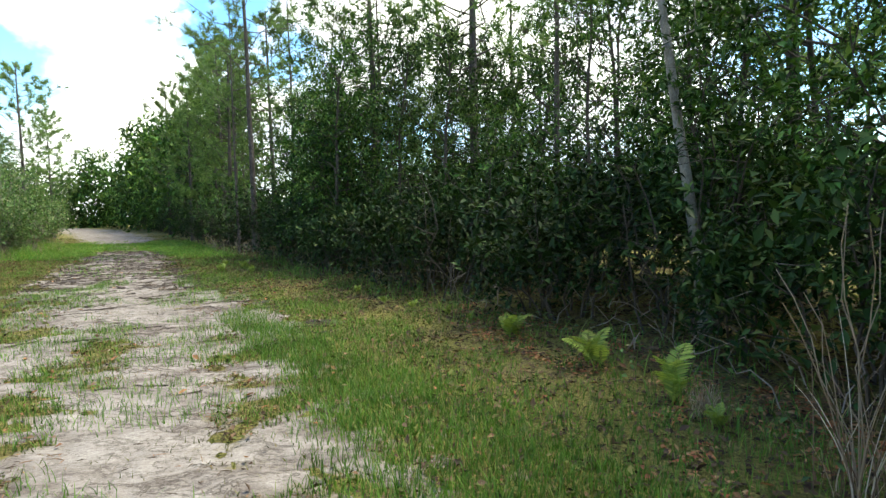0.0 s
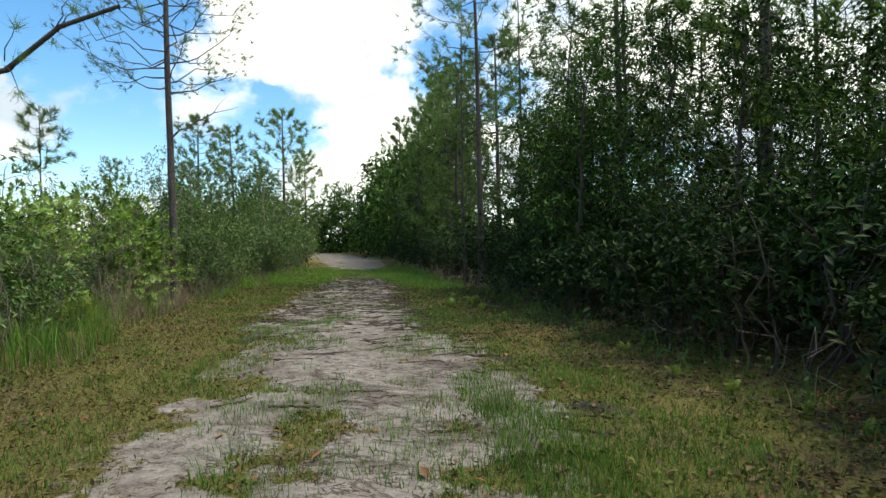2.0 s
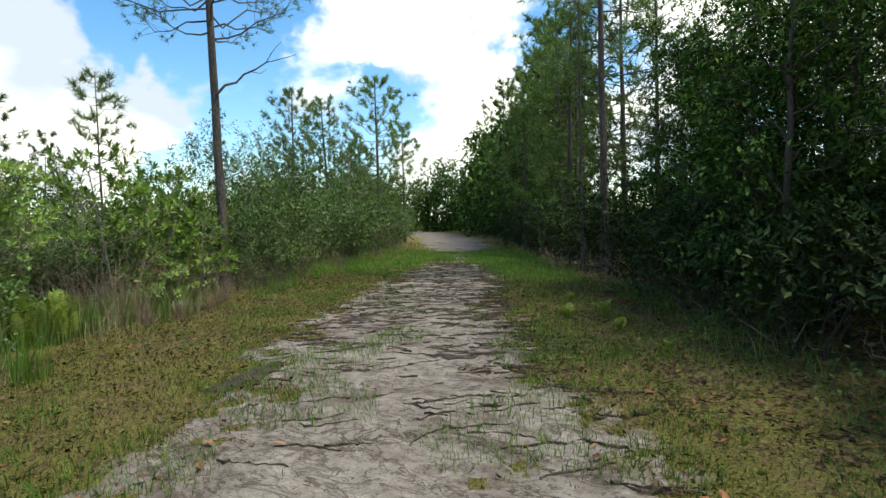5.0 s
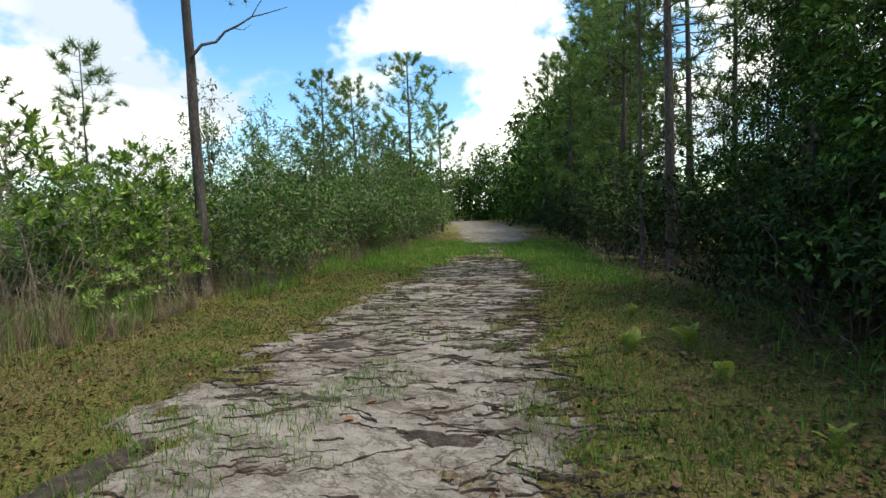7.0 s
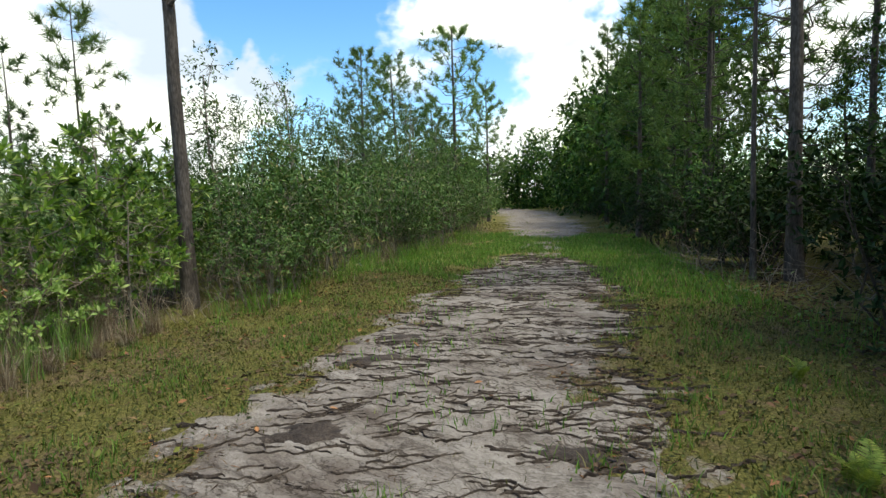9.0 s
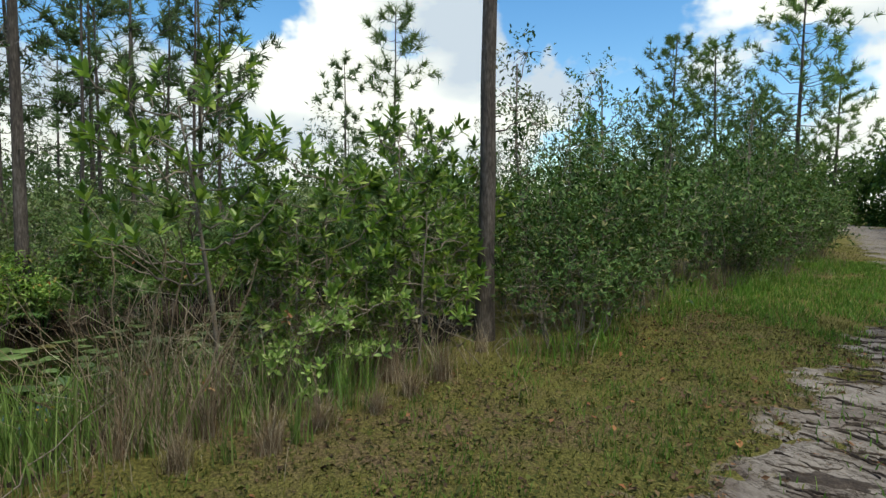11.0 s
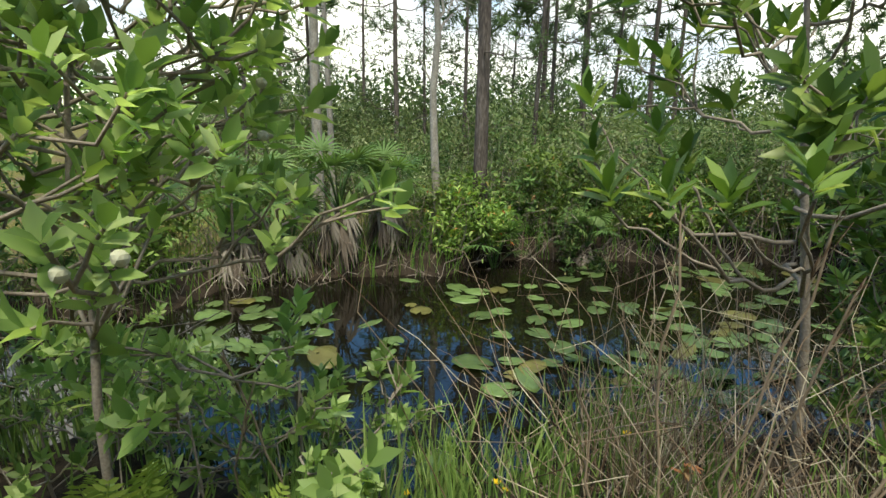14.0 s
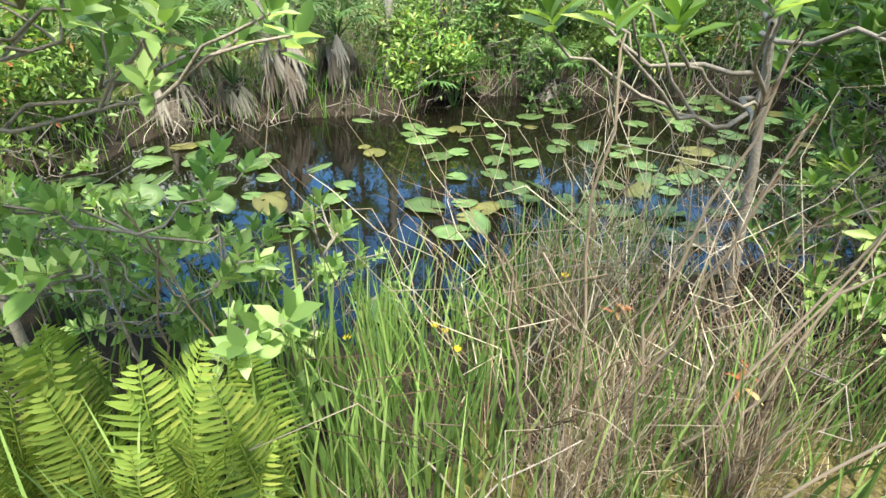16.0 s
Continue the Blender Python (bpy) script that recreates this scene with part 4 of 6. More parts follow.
for k in range(26):
    b = bough[rng.integers(3, 9)] + rng.normal(size=3) * 0.05
    e = b + unit(np.array([0.6, 0.6, 0.5]) + rng.normal(size=3) * 0.8) * rng.uniform(0.15, 0.5)
    limb(heap, b, e, 0.008, 0.004, rng, 0, 4, 4)
    way = unit((e - b) / np.linalg.norm(e - b) * 0.9 + sphere_ways(rng, 40) * 0.8)
    side = unit(np.cross(way, sphere_ways(rng, 40))) * 0.003
    root_p = e + rng.normal(size=(40, 3)) * 0.02
    tufts.add(np.stack([root_p + side, root_p - side, root_p + way * rng.uniform(0.12, 0.22, (40, 1))], 1), np.arange(120))
part("bough", heap, BARK_DARK, by_road, "dark crooked bough", True)
part("bough_needles", tufts, NEEDLE, by_road)
lone = pine(6.5, 0.05, 4.2, 0.95, 53, 18, 6, 0.26, 0.022, 16, split=True)
lone.matrix_basis = pose(-21.1, 15.7, 0)
tagged(lone, "small lone pine with a tufted top", "tree")
full = [pine(10.8, 0.14, 2.4, 2.5, 61, 56, 7, 0.32, 0.04, 18, bare=4), pine(9.6, 0.12, 2.4, 1.9, 62, 46, 7, 0.32, 0.04, 16), pine(11.5, 0.12, 3.0, 2.2, 63, 46, 7, 0.32, 0.04, 16)]
for f in full:
    tagged(f, "full-crowned green pine beside the road", "tree")
scatter(full, ((-25.4, 34.7), (-28.4, 33.4), (-14.7, 36.9), (-33.5, 35.0, 1.0), (-30.0, 43.6, 0.95), (-30.8, 39.0, 0.8), (-17.0, 43.0, 1.1), (-12.6, 33.0, 1.15), (-19.5, 46.5, 1.15),
               (-11.0, 29.5, 1.0), (-22.5, 50.5, 1.2), (-15.8, 39.5, 1.1), (-36.5, 46.0, 0.8), (-13.8, 31.2, 0.9), (-20.6, 42.8, 0.95), (-8.4, 28.6, 1.05), (-38, 39, 0.85), (-2.2, 19.4, 1.1), (0.9, 15.8, 1.15), (5.2, 8.7, 1.0)), rng, 1.5)
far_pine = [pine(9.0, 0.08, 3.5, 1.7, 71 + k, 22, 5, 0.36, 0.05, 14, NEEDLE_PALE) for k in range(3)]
for f in far_pine:
    tagged(f, "pale distant pine beyond the wetland", "tree", "far pines")
rows = [(-25.6, 8.4, 1.0), (-27.5, 9.2, 1.0), (-21.5, 4.3, 1.1), (-24.4, 7.2, 1.1), (-26.3, 11.6, 0.9), (-28.5, 11.0, 1.2), (-23.4, 9.0, 0.8), (-27.0, 6.5, 1.2)]
for k in range(34):
    a, d = math.radians(rng.uniform(95, 222)), rng.uniform(17, 44)
    rows.append((-12 + d * math.cos(a), 11 + d * math.sin(a), rng.uniform(0.55, 0.95)))
rows = [r for r in rows if r[0] < left_edge(r[1]) - 4 and shore(r[0], r[1]) > 0.7]
rows = [r for k, r in enumerate(rows) if k < 7 or k % 3 == 0 and not 138 < math.degrees(math.atan2(r[1] - 11.4, r[0] + 9.5)) < 164 or r[1] > 24]
scatter(far_pine, rows, rng, 2)

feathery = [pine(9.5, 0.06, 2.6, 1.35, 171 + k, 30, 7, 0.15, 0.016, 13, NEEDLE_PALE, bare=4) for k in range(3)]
for f in feathery:
    tagged(f, "slender tree with thin feathery foliage beyond the pond", "tree", "feathery trees")
rows = []
for k in range(12):
    a, d = math.radians(181 + 3.3 * k + rng.uniform(-1, 1)), rng.uniform(11.5, 19)
    rows.append((-9.5 + d * math.cos(a), 11.4 + d * math.sin(a), rng.uniform(0.7, 1.2)))
scatter(feathery, rows, rng, 2)

# bare and pale trunks beyond the pond
pond_pine = pine(10.5, 0.105, 5.2, 1.7, 81, 20, 6, 0.22, 0.02, 12, bare=7)
pond_pine.matrix_basis = pose(-17.93, 8.98, float(gz(-17.93, 8.98)))
tagged(pond_pine, "dark-barked pine on the pond's far bank", "tree")
snags = [pine(9.0, 0.085, 5.0, 0.8, 83, 10, 1, 0.2, 0.015, 5, bare=14, bark=BARK_PALE), pine(8.0, 0.06, 4.0, 0.9, 84, 9, 1, 0.2, 0.015, 5, bare=10, bark=BARK_PALE)]
for s in snags:
    tagged(s, "nearly bare grey pine trunk with broken twigs", "dead tree", "bare pines")
snags[0].matrix_basis = pose(-17.8, 6.5, 0.05)
snags[1].matrix_basis = pose(-19.4, 5.85, 0.05, 1, 0, 40)
white = broadleaf(6.0, 0.95, 2.3, 91, 900, 0.07, 9, BARK_PALE, LEAF_SHRUB, 7, 0.055)
white.matrix_basis = pose(-17.6, 8.42, 0.0, -1.0, -1.5, 70)
tagged(white, "slender pale-barked sapling on the pond bank", "tree", "saplings")

# the left belt of shrubs
belt = [bush(h, w, 400 + k, 2300, 0.115, 0.40, LEAF_SHRUB, k % 2 == 0, 9) for k, (h, w) in enumerate(((3.3, 1.3), (3.0, 1.25), (3.6, 1.25), (2.6, 1.15), (3.1, 1.3), (3.7, 1.15)))]
for b in belt:
    tagged(b, "bright green shrub with narrow leaves on thin stems", "shrub", "shrubs of the wet margin")
rows = []
for y in np.concatenate([np.arange(-2, 8.9, 1.1), np.arange(13.4, 36, 1.0), np.arange(36, 60, 2.2)]):
    for off in ((0.9, 2.3, 3.6) if y < 9 else (0.9, 2.5) if int(y * 2) % 3 else (1.1,)) if y < 36 else (1.2,):
        x = left_edge(y) - off + rng.uniform(-0.4, 0.4)
        if shore(x, y) > 0.2 and math.hypot(x + 13.8, y - 14.3) > 1.6:
            rows.append((x, y + rng.uniform(-0.3, 0.3), rng.uniform(0.6, 1.12) * (1.12 if y > 16 else 1.0)))
for x, y, s in ((-19.8, 9.8, 1.0), (-19.2, 8.0, 0.9), (-18.4, 7.2, 0.8), (-19.9, 12.0, 1.0), (-20.1, 14.0, 1.0), (-18.9, 15.0, 1.0), (-16.6, 5.4, 0.9), (-15.2, 5.2, 0.8), (-17.5, 5.8, 0.9), (-13.7, 5.2, 0.85), (-18.3, 10.0, 0.55), (-17.4, 7.7, 0.5), (-13.8, 15.9, 0.62), (-14.4, 16.6, 0.75), (-19.2, 12.9, 1.1), (-18.8, 14.0, 1.1), (-20.4, 11.0, 1.1), (-21.0, 9.0, 1.1), (-20.5, 7.0, 1.0)):
    rows.append((x, y, s if y > 15.2 else 0.6 * s))
scatter(belt, rows, rng)
thin = [broadleaf(h, 0.85, 1.0, 430 + k, 1300, 0.10, 9, TWIG, LEAF_SHRUB, 9, 0.028) for k, h in enumerate((4.6, 3.8, 5.2))]
for b in thin:
    tagged(b, "slender leafy sapling standing above the shrubs", "tree", "saplings")
rows = [(left_edge(y) - rng.uniform(1.0, 3.2), y + rng.uniform(-0.6, 0.6), rng.uniform(0.8, 1.1)) for y in np.arange(17.2, 34, 1.6)]
scatter(thin, rows, rng)
low = [bush(2.1, 1.4, 500 + k, 1000, 0.12, 0.36, LEAF_HAZE, False, 10, split=False) for k in range(3)]
for b in low:
    tagged(b, "pale twiggy thicket shrub in the wetland", "shrub", "wetland thicket")
rows = []
for k in range(95):
    a, d = math.radians(rng.uniform(95, 232)), rng.uniform(6, 15)
    x, y = -12.5 + d * math.cos(a), 11 + d * math.sin(a)
    if x < left_edge(y) - 3.4 and shore(x, y) > 0.9:
        rows.append((x, y, rng.uniform(0.65, 1.1) * (0.72 if d < 11 else 1.05)))
scatter(low, rows, rng)


def scrub(name, label, n, reach, base, top, per, length, width, mat, seed):
    """Countless clumps of thin foliage over the wetland, joined."""
    r = np.random.default_rng(seed)
    h = Heap()
    a, d = np.radians(r.uniform(95, 234, n)), r.uniform(*reach, n)
    x, y = -12.5 + d * np.cos(a), 11 + d * np.sin(a)
    ok = (x < left_edge(y) - 3.4) & (shore(x, y) > 0.9)
    x, y = x[ok], y[ok]
    high = base + top * fbm(x, y, 3.0, seed, 3) ** 1.5
    for px, py, ph in zip(x, y, high):
        z = float(gz(px, py))
        limb(h, (px, py, z - 0.05), (px + r.normal() * 0.12, py + r.normal() * 0.12, z + ph), 0.014, 0.005, r, 0, 4, 4, 0.05)
    k = len(x)
    t = r.uniform(0.25, 1.05, (k, per))
    wide = 0.12 + 0.32 * (1 - t) * high[:, None] / 2
    p = np.stack([x[:, None] + r.normal(size=(k, per)) * wide, y[:, None] + r.normal(size=(k, per)) * wide, t * high[:, None]], -1).reshape(-1, 3)
    m = len(p)
    leaves(h, p, sphere_ways(r, m), unit(sphere_ways(r, m) + np.array([0, 0, 1.2])), r.uniform(0.7, 1.3, m) * length, r.uniform(0.7, 1.3, m) * width)
    tagged(part(name, h, mat), label, "scrub", kind="stuff")


scrub("wetland_scrub", "pale green thin scrub spread over the wetland", 900, (9, 26), 0.5, 2.6, 85, 0.11, 0.04, LEAF_HAZE, 33)
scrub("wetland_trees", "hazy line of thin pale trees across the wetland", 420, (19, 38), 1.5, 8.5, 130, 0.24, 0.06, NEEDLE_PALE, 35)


def bay(height, seed, tips_n, reach, base_r, low=0.14):
    """A young bay tree whose shoots end in whorls of large leaves, each whorl a part."""
    rng = np.random.default_rng(seed)
    root = plant("bay_tree", "young bay tree with whorls of large glossy leaves", "tree", "bay trees")
    wood = Heap()
    z = np.linspace(0, height * 0.9, 8)
    path = np.stack([np.cumsum(rng.normal(size=8)) * 0.018, np.cumsum(rng.normal(size=8)) * 0.018, z - 0.2], 1)
    tube(wood, path, base_r * (1 - 0.8 * z / height), 8)
    sets = []
    mains = max(7, tips_n // 7)
    for k in range(mains):
        twigs, ends = Heap(), []
        h = height * (low + (0.92 - low) * (k + 0.5) / mains)
        on = np.array([np.interp(h, z, path[:, i]) for i in range(3)])
        az, ln = k * 2.4 + rng.normal() * 0.4, reach * (1.15 - 0.6 * h / height) * rng.uniform(0.7, 1.1)
        end = on + np.array([math.cos(az) * ln, math.sin(az) * ln, ln * rng.uniform(0.15, 0.6)])
        p = limb(twigs, on, end, base_r * 0.3, 0.006, rng, 0.1, 7, 6, 0.05)
        ends.append((end, unit(end - on + np.array([0, 0, 0.6]))))
        for j in range(tips_n // mains - 1):
            q = rng.uniform(0.35, 0.95)
            b = np.array([np.interp(q, np.linspace(0, 1, 7), p[:, i]) for i in range(3)])
            d = unit(np.array([math.cos(az), math.sin(az), 0.7]) * 0.6 + sphere_ways(rng, 1)[0])
            d[2] = abs(d[2]) * 0.9 + 0.1
            e = b + d * reach * rng.uniform(0.15, 0.4)
            limb(twigs, b, e, 0.006, 0.004, rng, 0, 4, 4)
            ends.append((e, unit(d + np.array([0, 0, 0.7]))))
        sets.append((part("branch", twigs, TWIG, root, smooth=True), ends))
    part("trunk", wood, TWIG, root, smooth=True)
    for bough, (e, a) in ((b, end) for b, group in sets for end in group):
        w = part("leaf_whorl", WHORLS[rng.integers(len(WHORLS))], None, bough)
        turn = Vector(a).to_track_quat("Z", "Y").to_matrix().to_4x4()
        s = rng.uniform(0.75, 1.2)
        w.matrix_basis = Matrix.Translation(e) @ turn @ pose(0, 0, 0, 0, 0, rng.uniform(0, 360)) @ Matrix.Diagonal((s, s, s, 1))
    return root


def low_boughs(tree, boughs, seed):
    """Long low branches that bow out and end in upturned whorls: (height on the trunk, tips)."""
    r = np.random.default_rng(seed)
    inv = tree.matrix_basis.inverted()
    for h, tips in boughs:
        on = np.array([0, 0, h])
        wood, ends = Heap(), []
        main = None
        for k, tip in enumerate(tips):
            end = np.array(inv @ Vector(tip))
            start = on if main is None else main[4]
            p = limb(wood, start, end - np.array([0, 0, 0.06]), 0.011 if main is None else 0.006, 0.005, r, 0.12 if main is None else 0.05, 9, 6, 0.02)
            main = p if main is None else main
            ends.append((end, unit(np.array([0, 0, 1.0]) + (end - on) * 0.25)))
        bough = part("branch", wood, TWIG, tree, smooth=True)
        for e, a in ends:
            w = part("leaf_whorl", WHORLS[r.integers(len(WHORLS))], None, bough)
            size = r.uniform(0.85, 1.1)
            w.matrix_basis = Matrix.Translation(e) @ Vector(a).to_track_quat("Z", "Y").to_matrix().to_4x4() @ pose(0, 0, 0, 0, 0, r.uniform(0, 360)) @ Matrix.Diagonal((size, size, size, 1))


def whorl_mesh(seed, n, length, width, mat):
    rng = np.random.default_rng(seed)
    h = Heap()
    az = np.arange(n) * 2.4 + rng.normal(size=n) * 0.2
    lift = np.linspace(0.15, 1.9, n) + rng.normal(size=n) * 0.2
    way = unit(np.stack([np.cos(az), np.sin(az), lift], 1))
    size = rng.uniform(0.8, 1.15, n)
    leaves(h, np.stack([np.zeros(n), np.zeros(n), np.linspace(-0.06, 0.01, n)], 1), way, np.tile([0, 0, 1.0], (n, 1)) - way * 0.3, length * size, width * size, 0.2, 0.06, True)
    return h.mesh("leaf_whorl", mat)


WHORLS = [whorl_mesh(600 + k, 9 + k % 3, 0.15, 0.052, LEAF_BAY) for k in range(5)]
bays = [bay(3.5, 601, 84, 1.0, 0.03, 0.56), bay(2.5, 602, 130, 1.0, 0.026), bay(3.0, 603, 130, 1.05, 0.03)]
bays[0].matrix_basis = pose(-13.25, 11.92, -0.3, 8, 0, 0)
low_boughs(bays[0], (
    (1.45, ((-12.15, 11.47, 1.6), (-12.3, 11.3, 1.52), (-12.5, 11.55, 1.75))),
    (1.4, ((-12.45, 11.14, 1.51), (-12.7, 11.2, 1.6), (-12.55, 10.95, 1.5))),
    (1.55, ((-13.0, 10.85, 1.62), (-13.2, 10.8, 1.83), (-12.85, 11.1, 1.7))),
    (1.7, ((-12.5, 12.2, 1.8), (-12.75, 12.4, 1.95), (-12.4, 12.0, 1.65))),
    (2.0, ((-12.6, 11.6, 2.15), (-12.9, 11.3, 2.25), (-12.7, 11.95, 2.3)))), 619)
scatter(bays[1:], ((-13.9, 13.0), (-14.6, 13.8), (-15.2, 14.4, 0.95), (-13.6, 13.9, 0.7), (-15.7, 15.4, 1.0), (-16.6, 14.9, 1.05), (-13.5, 13.3, 0.5), (-13.5, 12.55, 0.62), (-14.0, 12.6, 0.7)), rng)
WHORLS = [whorl_mesh(650 + k, 8, 0.098, 0.046, LEAF_BUTTON) for k in range(4)]
near_bush = [bay(2.75, 611, 320, 0.92, 0.022, 0.51), bay(1.1, 612, 38, 0.72, 0.013)]
for b in near_bush:
    b.name = "broad_leaved_bush"
    tagged(b, "pale green broad-leaved bush beside the pond", "shrub", "pond bushes")
near_bush[0].matrix_basis = pose(-11.7, 9.35, -0.05, 0, 0, 50)
for x, y, size, turn in ((-12.5, 6.8, 0.8, 250),):
    copy_thing(near_bush[0], pose(x, y, float(gz(x, y)), 0, 0, turn) @ Matrix.Diagonal((size, size, size, 1)))
scatter(near_bush[1:], ((-12.2, 9.9), (-13.3, 8.35), (-12.0, 9.6, 0.85), (-12.45, 9.5, 0.75), (-12.65, 9.95, 0.55), (-12.9, 8.9, 0.7), (-12.3, 9.1, 0.8), (-13.6, 7.4, 0.8), (-12.7, 8.3, 0.9), (-13.1, 7.6, 0.9), (-14.0, 6.7, 0.8), (-12.0, 8.7, 0.8), (-13.9, 12.3, 0.5), (-13.0, 12.95, 0.9), (-12.9, 12.55, 0.75), (-13.3, 12.75, 0.85)), rng)


# ---- palmettos, ferns ----
def fan_mesh(seed, n, length, mat, droop):
    rng = np.random.default_rng(seed)
    h = Heap()
    a = np.linspace(-1.9, 1.9, n) + rng.normal(size=n) * 0.04
    way = unit(np.stack([np.sin(a), np.cos(a), 0.25 - 0.2 * np.abs(a) - droop * rng.uniform(0.5, 1.2, n)], 1))
    root = np.tile([0, 0.5, 0.42 - 0.2 * droop], (n, 1))
    leaves(h, root, way, np.tile([0, 0, 1.0], (n, 1)), length * (1 - 0.12 * np.abs(a)) * rng.uniform(0.85, 1.1, n), 0.032, 0.3, 0.25 + 0.3 * droop, True)
    tube(h, ((0, 0, 0), (0, 0.25, 0.28), (0, 0.5, 0.42 - 0.2 * droop)), (0.012, 0.009, 0.006), 5)
    me, bm = h.mesh("frond", mat), bmesh.new()
    bm.from_mesh(me)
    bmesh.ops.remove_doubles(bm, verts=bm.verts, dist=0.0005)
    bm.to_mesh(me)
    bm.free()
    return me


FANS = [fan_mesh(700 + k, 17, 0.42, PALM, 0.0) for k in range(3)]


def skirt_mesh(seed, n, length):
    """A withered fan folded down against the stump."""
    rng = np.random.default_rng(seed)
    h = Heap()
    a = rng.normal(size=n) * 0.5
    way = unit(np.stack([np.sin(a) * 0.5, rng.uniform(0.1, 0.45, n), np.full(n, -0.9)], 1))
    root = np.tile([0, 0.16, 0.06], (n, 1))
    leaves(h, root, way, np.tile([0, 1.0, 0.3], (n, 1)), length * rng.uniform(0.6, 1.1, n), rng.uniform(0.014, 0.03, n), 0.3, 0.1, True)
    tube(h, ((0, 0, 0), (0, 0.1, 0.07), (0, 0.16, 0.06)), (0.012, 0.009, 0.006), 5)
    me, bm = h.mesh("dead_frond", DEAD), bmesh.new()
    bm.from_mesh(me)
    bmesh.ops.remove_doubles(bm, verts=bm.verts, dist=0.0005)
    bm.to_mesh(me)
    bm.free()
    return me


DEAD_FANS = [skirt_mesh(710 + k, 16, 0.42) for k in range(3)]


def palmetto(seed, green, dead, stump):
    rng = np.random.default_rng(seed)
    root = plant("palmetto", "saw palmetto with green fans over hanging dead fronds", "palmetto", "palmettos on the bank")
    h = Heap()
    tube(h, ((0, 0, -0.2), (0.03, 0.02, stump * 0.4), (0, 0, stump)), (0.09, 0.08, 0.05), 8)
    part("trunk", h, BARK_DARK, root, "shaggy brown stump")
    for k in range(green):
        f = part("frond", FANS[k % 3], None, root)
        s = rng.uniform(0.75, 1.2)
        f.matrix_basis = pose(0, 0, stump, rng.uniform(-5, 45), rng.uniform(-15, 15), k * 137.5) @ Matrix.Diagonal((s, s, s, 1))
    for k in range(dead):
        f = part("dead_frond", DEAD_FANS[k % 3], None, root, "withered tan frond")
        s = rng.uniform(0.9, 1.35)
        f.matrix_basis = pose(0, 0, stump * rng.uniform(0.55, 1.0), rng.uniform(-12, 12), rng.uniform(-12, 12), k * 137.5 + 60) @ Matrix.Diagonal((s, s, s, 1))
    return root


palms = [palmetto(721, 12, 18, 0.7), palmetto(722, 9, 16, 0.35)]
scatter(palms, ((-16.5, 7.6), (-15.7, 6.6), (-17.0, 8.0, 0.85), (-17.5, 9.3, 0.75), (-15.0, 6.0, 0.8), (-16.2, 7.1, 0.8), (-19.3, 11.6, 0.8), (-14.2, 5.7, 0.9), (-18.2, 10.4, 0.6), (-16.6, 6.3, 1.0)), rng)
rows = []
for k in range(400):
    x, y = rng.uniform(-20, -13), rng.uniform(5, 14.5)
    if 0.1 < shore(x, y) < 0.8 and (x < -16.3 or y < 7.0) and len(rows) < 38 and all(math.hypot(x - a, y - b) > 1.0 for a, b in ((-16.9, 7.6), (-16.2, 7.2), (-15.6, 6.45))) and all(math.hypot(x - a, y - b) > 0.38 for a, b, c in rows):
        rows.append((x, y, rng.uniform(0.22, 0.42)))
small = [bush(2.6, 1.2, 460 + k, 900, 0.26, 0.36, (LEAF_SHRUB, LEAF_BAY)[k], k == 0, 7) for k in range(2)]
for b in small:
    tagged(b, "low bushy plant on the pond's far bank", "shrub", "bank plants")
scatter(small, [(-17.9, 10.4), (-15.0, 6.0)] + rows, rng)
for b in small:
    b.matrix_basis = b.matrix_basis @ Matrix.Diagonal((0.35, 0.35, 0.35, 1))


def frond_mesh(seed, length, pairs, mat, arch=0.75, wide_by=0.24, thick=0.03):
    rng = np.random.default_rng(seed)
    h = Heap()
    t = np.linspace(0, 1, 9)
    spine = np.stack([np.zeros(9), length * (arch * t ** 1.5), length * ((1.05 - 0.27 * arch) * t - 0.44 * arch * t ** 3)], 1)
    tube(h, spine, 0.004 * (1 - 0.8 * t) + 0.0008, 4)
    q = np.linspace(0.2, 0.985, pairs)
    p = np.stack([np.interp(q, t, spine[:, i]) for i in range(3)], 1)
    tangent = unit(np.stack([np.interp(q, t, np.gradient(spine[:, i])) for i in range(3)], 1))
    wide = length * wide_by * np.sin(np.pi * (0.12 + 0.86 * (q - 0.2) / 0.8)) ** 0.8 + 0.008
    up = unit(np.cross(np.tile([1.0, 0, 0], (pairs, 1)), tangent))
    for side in (-1, 1):
        way = unit(np.array([side, 0, 0]) * 1.0 + tangent * 0.42 + rng.normal(size=(pairs, 3)) * 0.06)
        leaves(h, p, way, up, wide * rng.uniform(0.9, 1.1, pairs), length * thick, 0.12, 0.12, True)
    return h.mesh("frond", mat)


FRONDS = [frond_mesh(740 + k, 0.36 + 0.04 * k, 24, FERN) for k in range(4)]


TALL_FRONDS = [frond_mesh(745 + k, 0.66 + 0.06 * k, 26, FERN, 0.36, 0.15, 0.019) for k in range(4)]


def fern(seed, n, shapes):
    rng = np.random.default_rng(seed)
    root = plant("fern", "bright yellow-green fern with arching fronds", "fern", "ferns")
    for k in range(n):
        f = part("frond", shapes[rng.integers(4)], None, root)
        s = rng.uniform(0.7, 1.15)
        f.matrix_basis = pose(rng.uniform(-0.07, 0.07), rng.uniform(-0.07, 0.07), 0, rng.uniform(8, 34), rng.uniform(-10, 10), k * 137.5 + rng.uniform(-20, 20)) @ Matrix.Diagonal((s, s, s, 1))
    return root


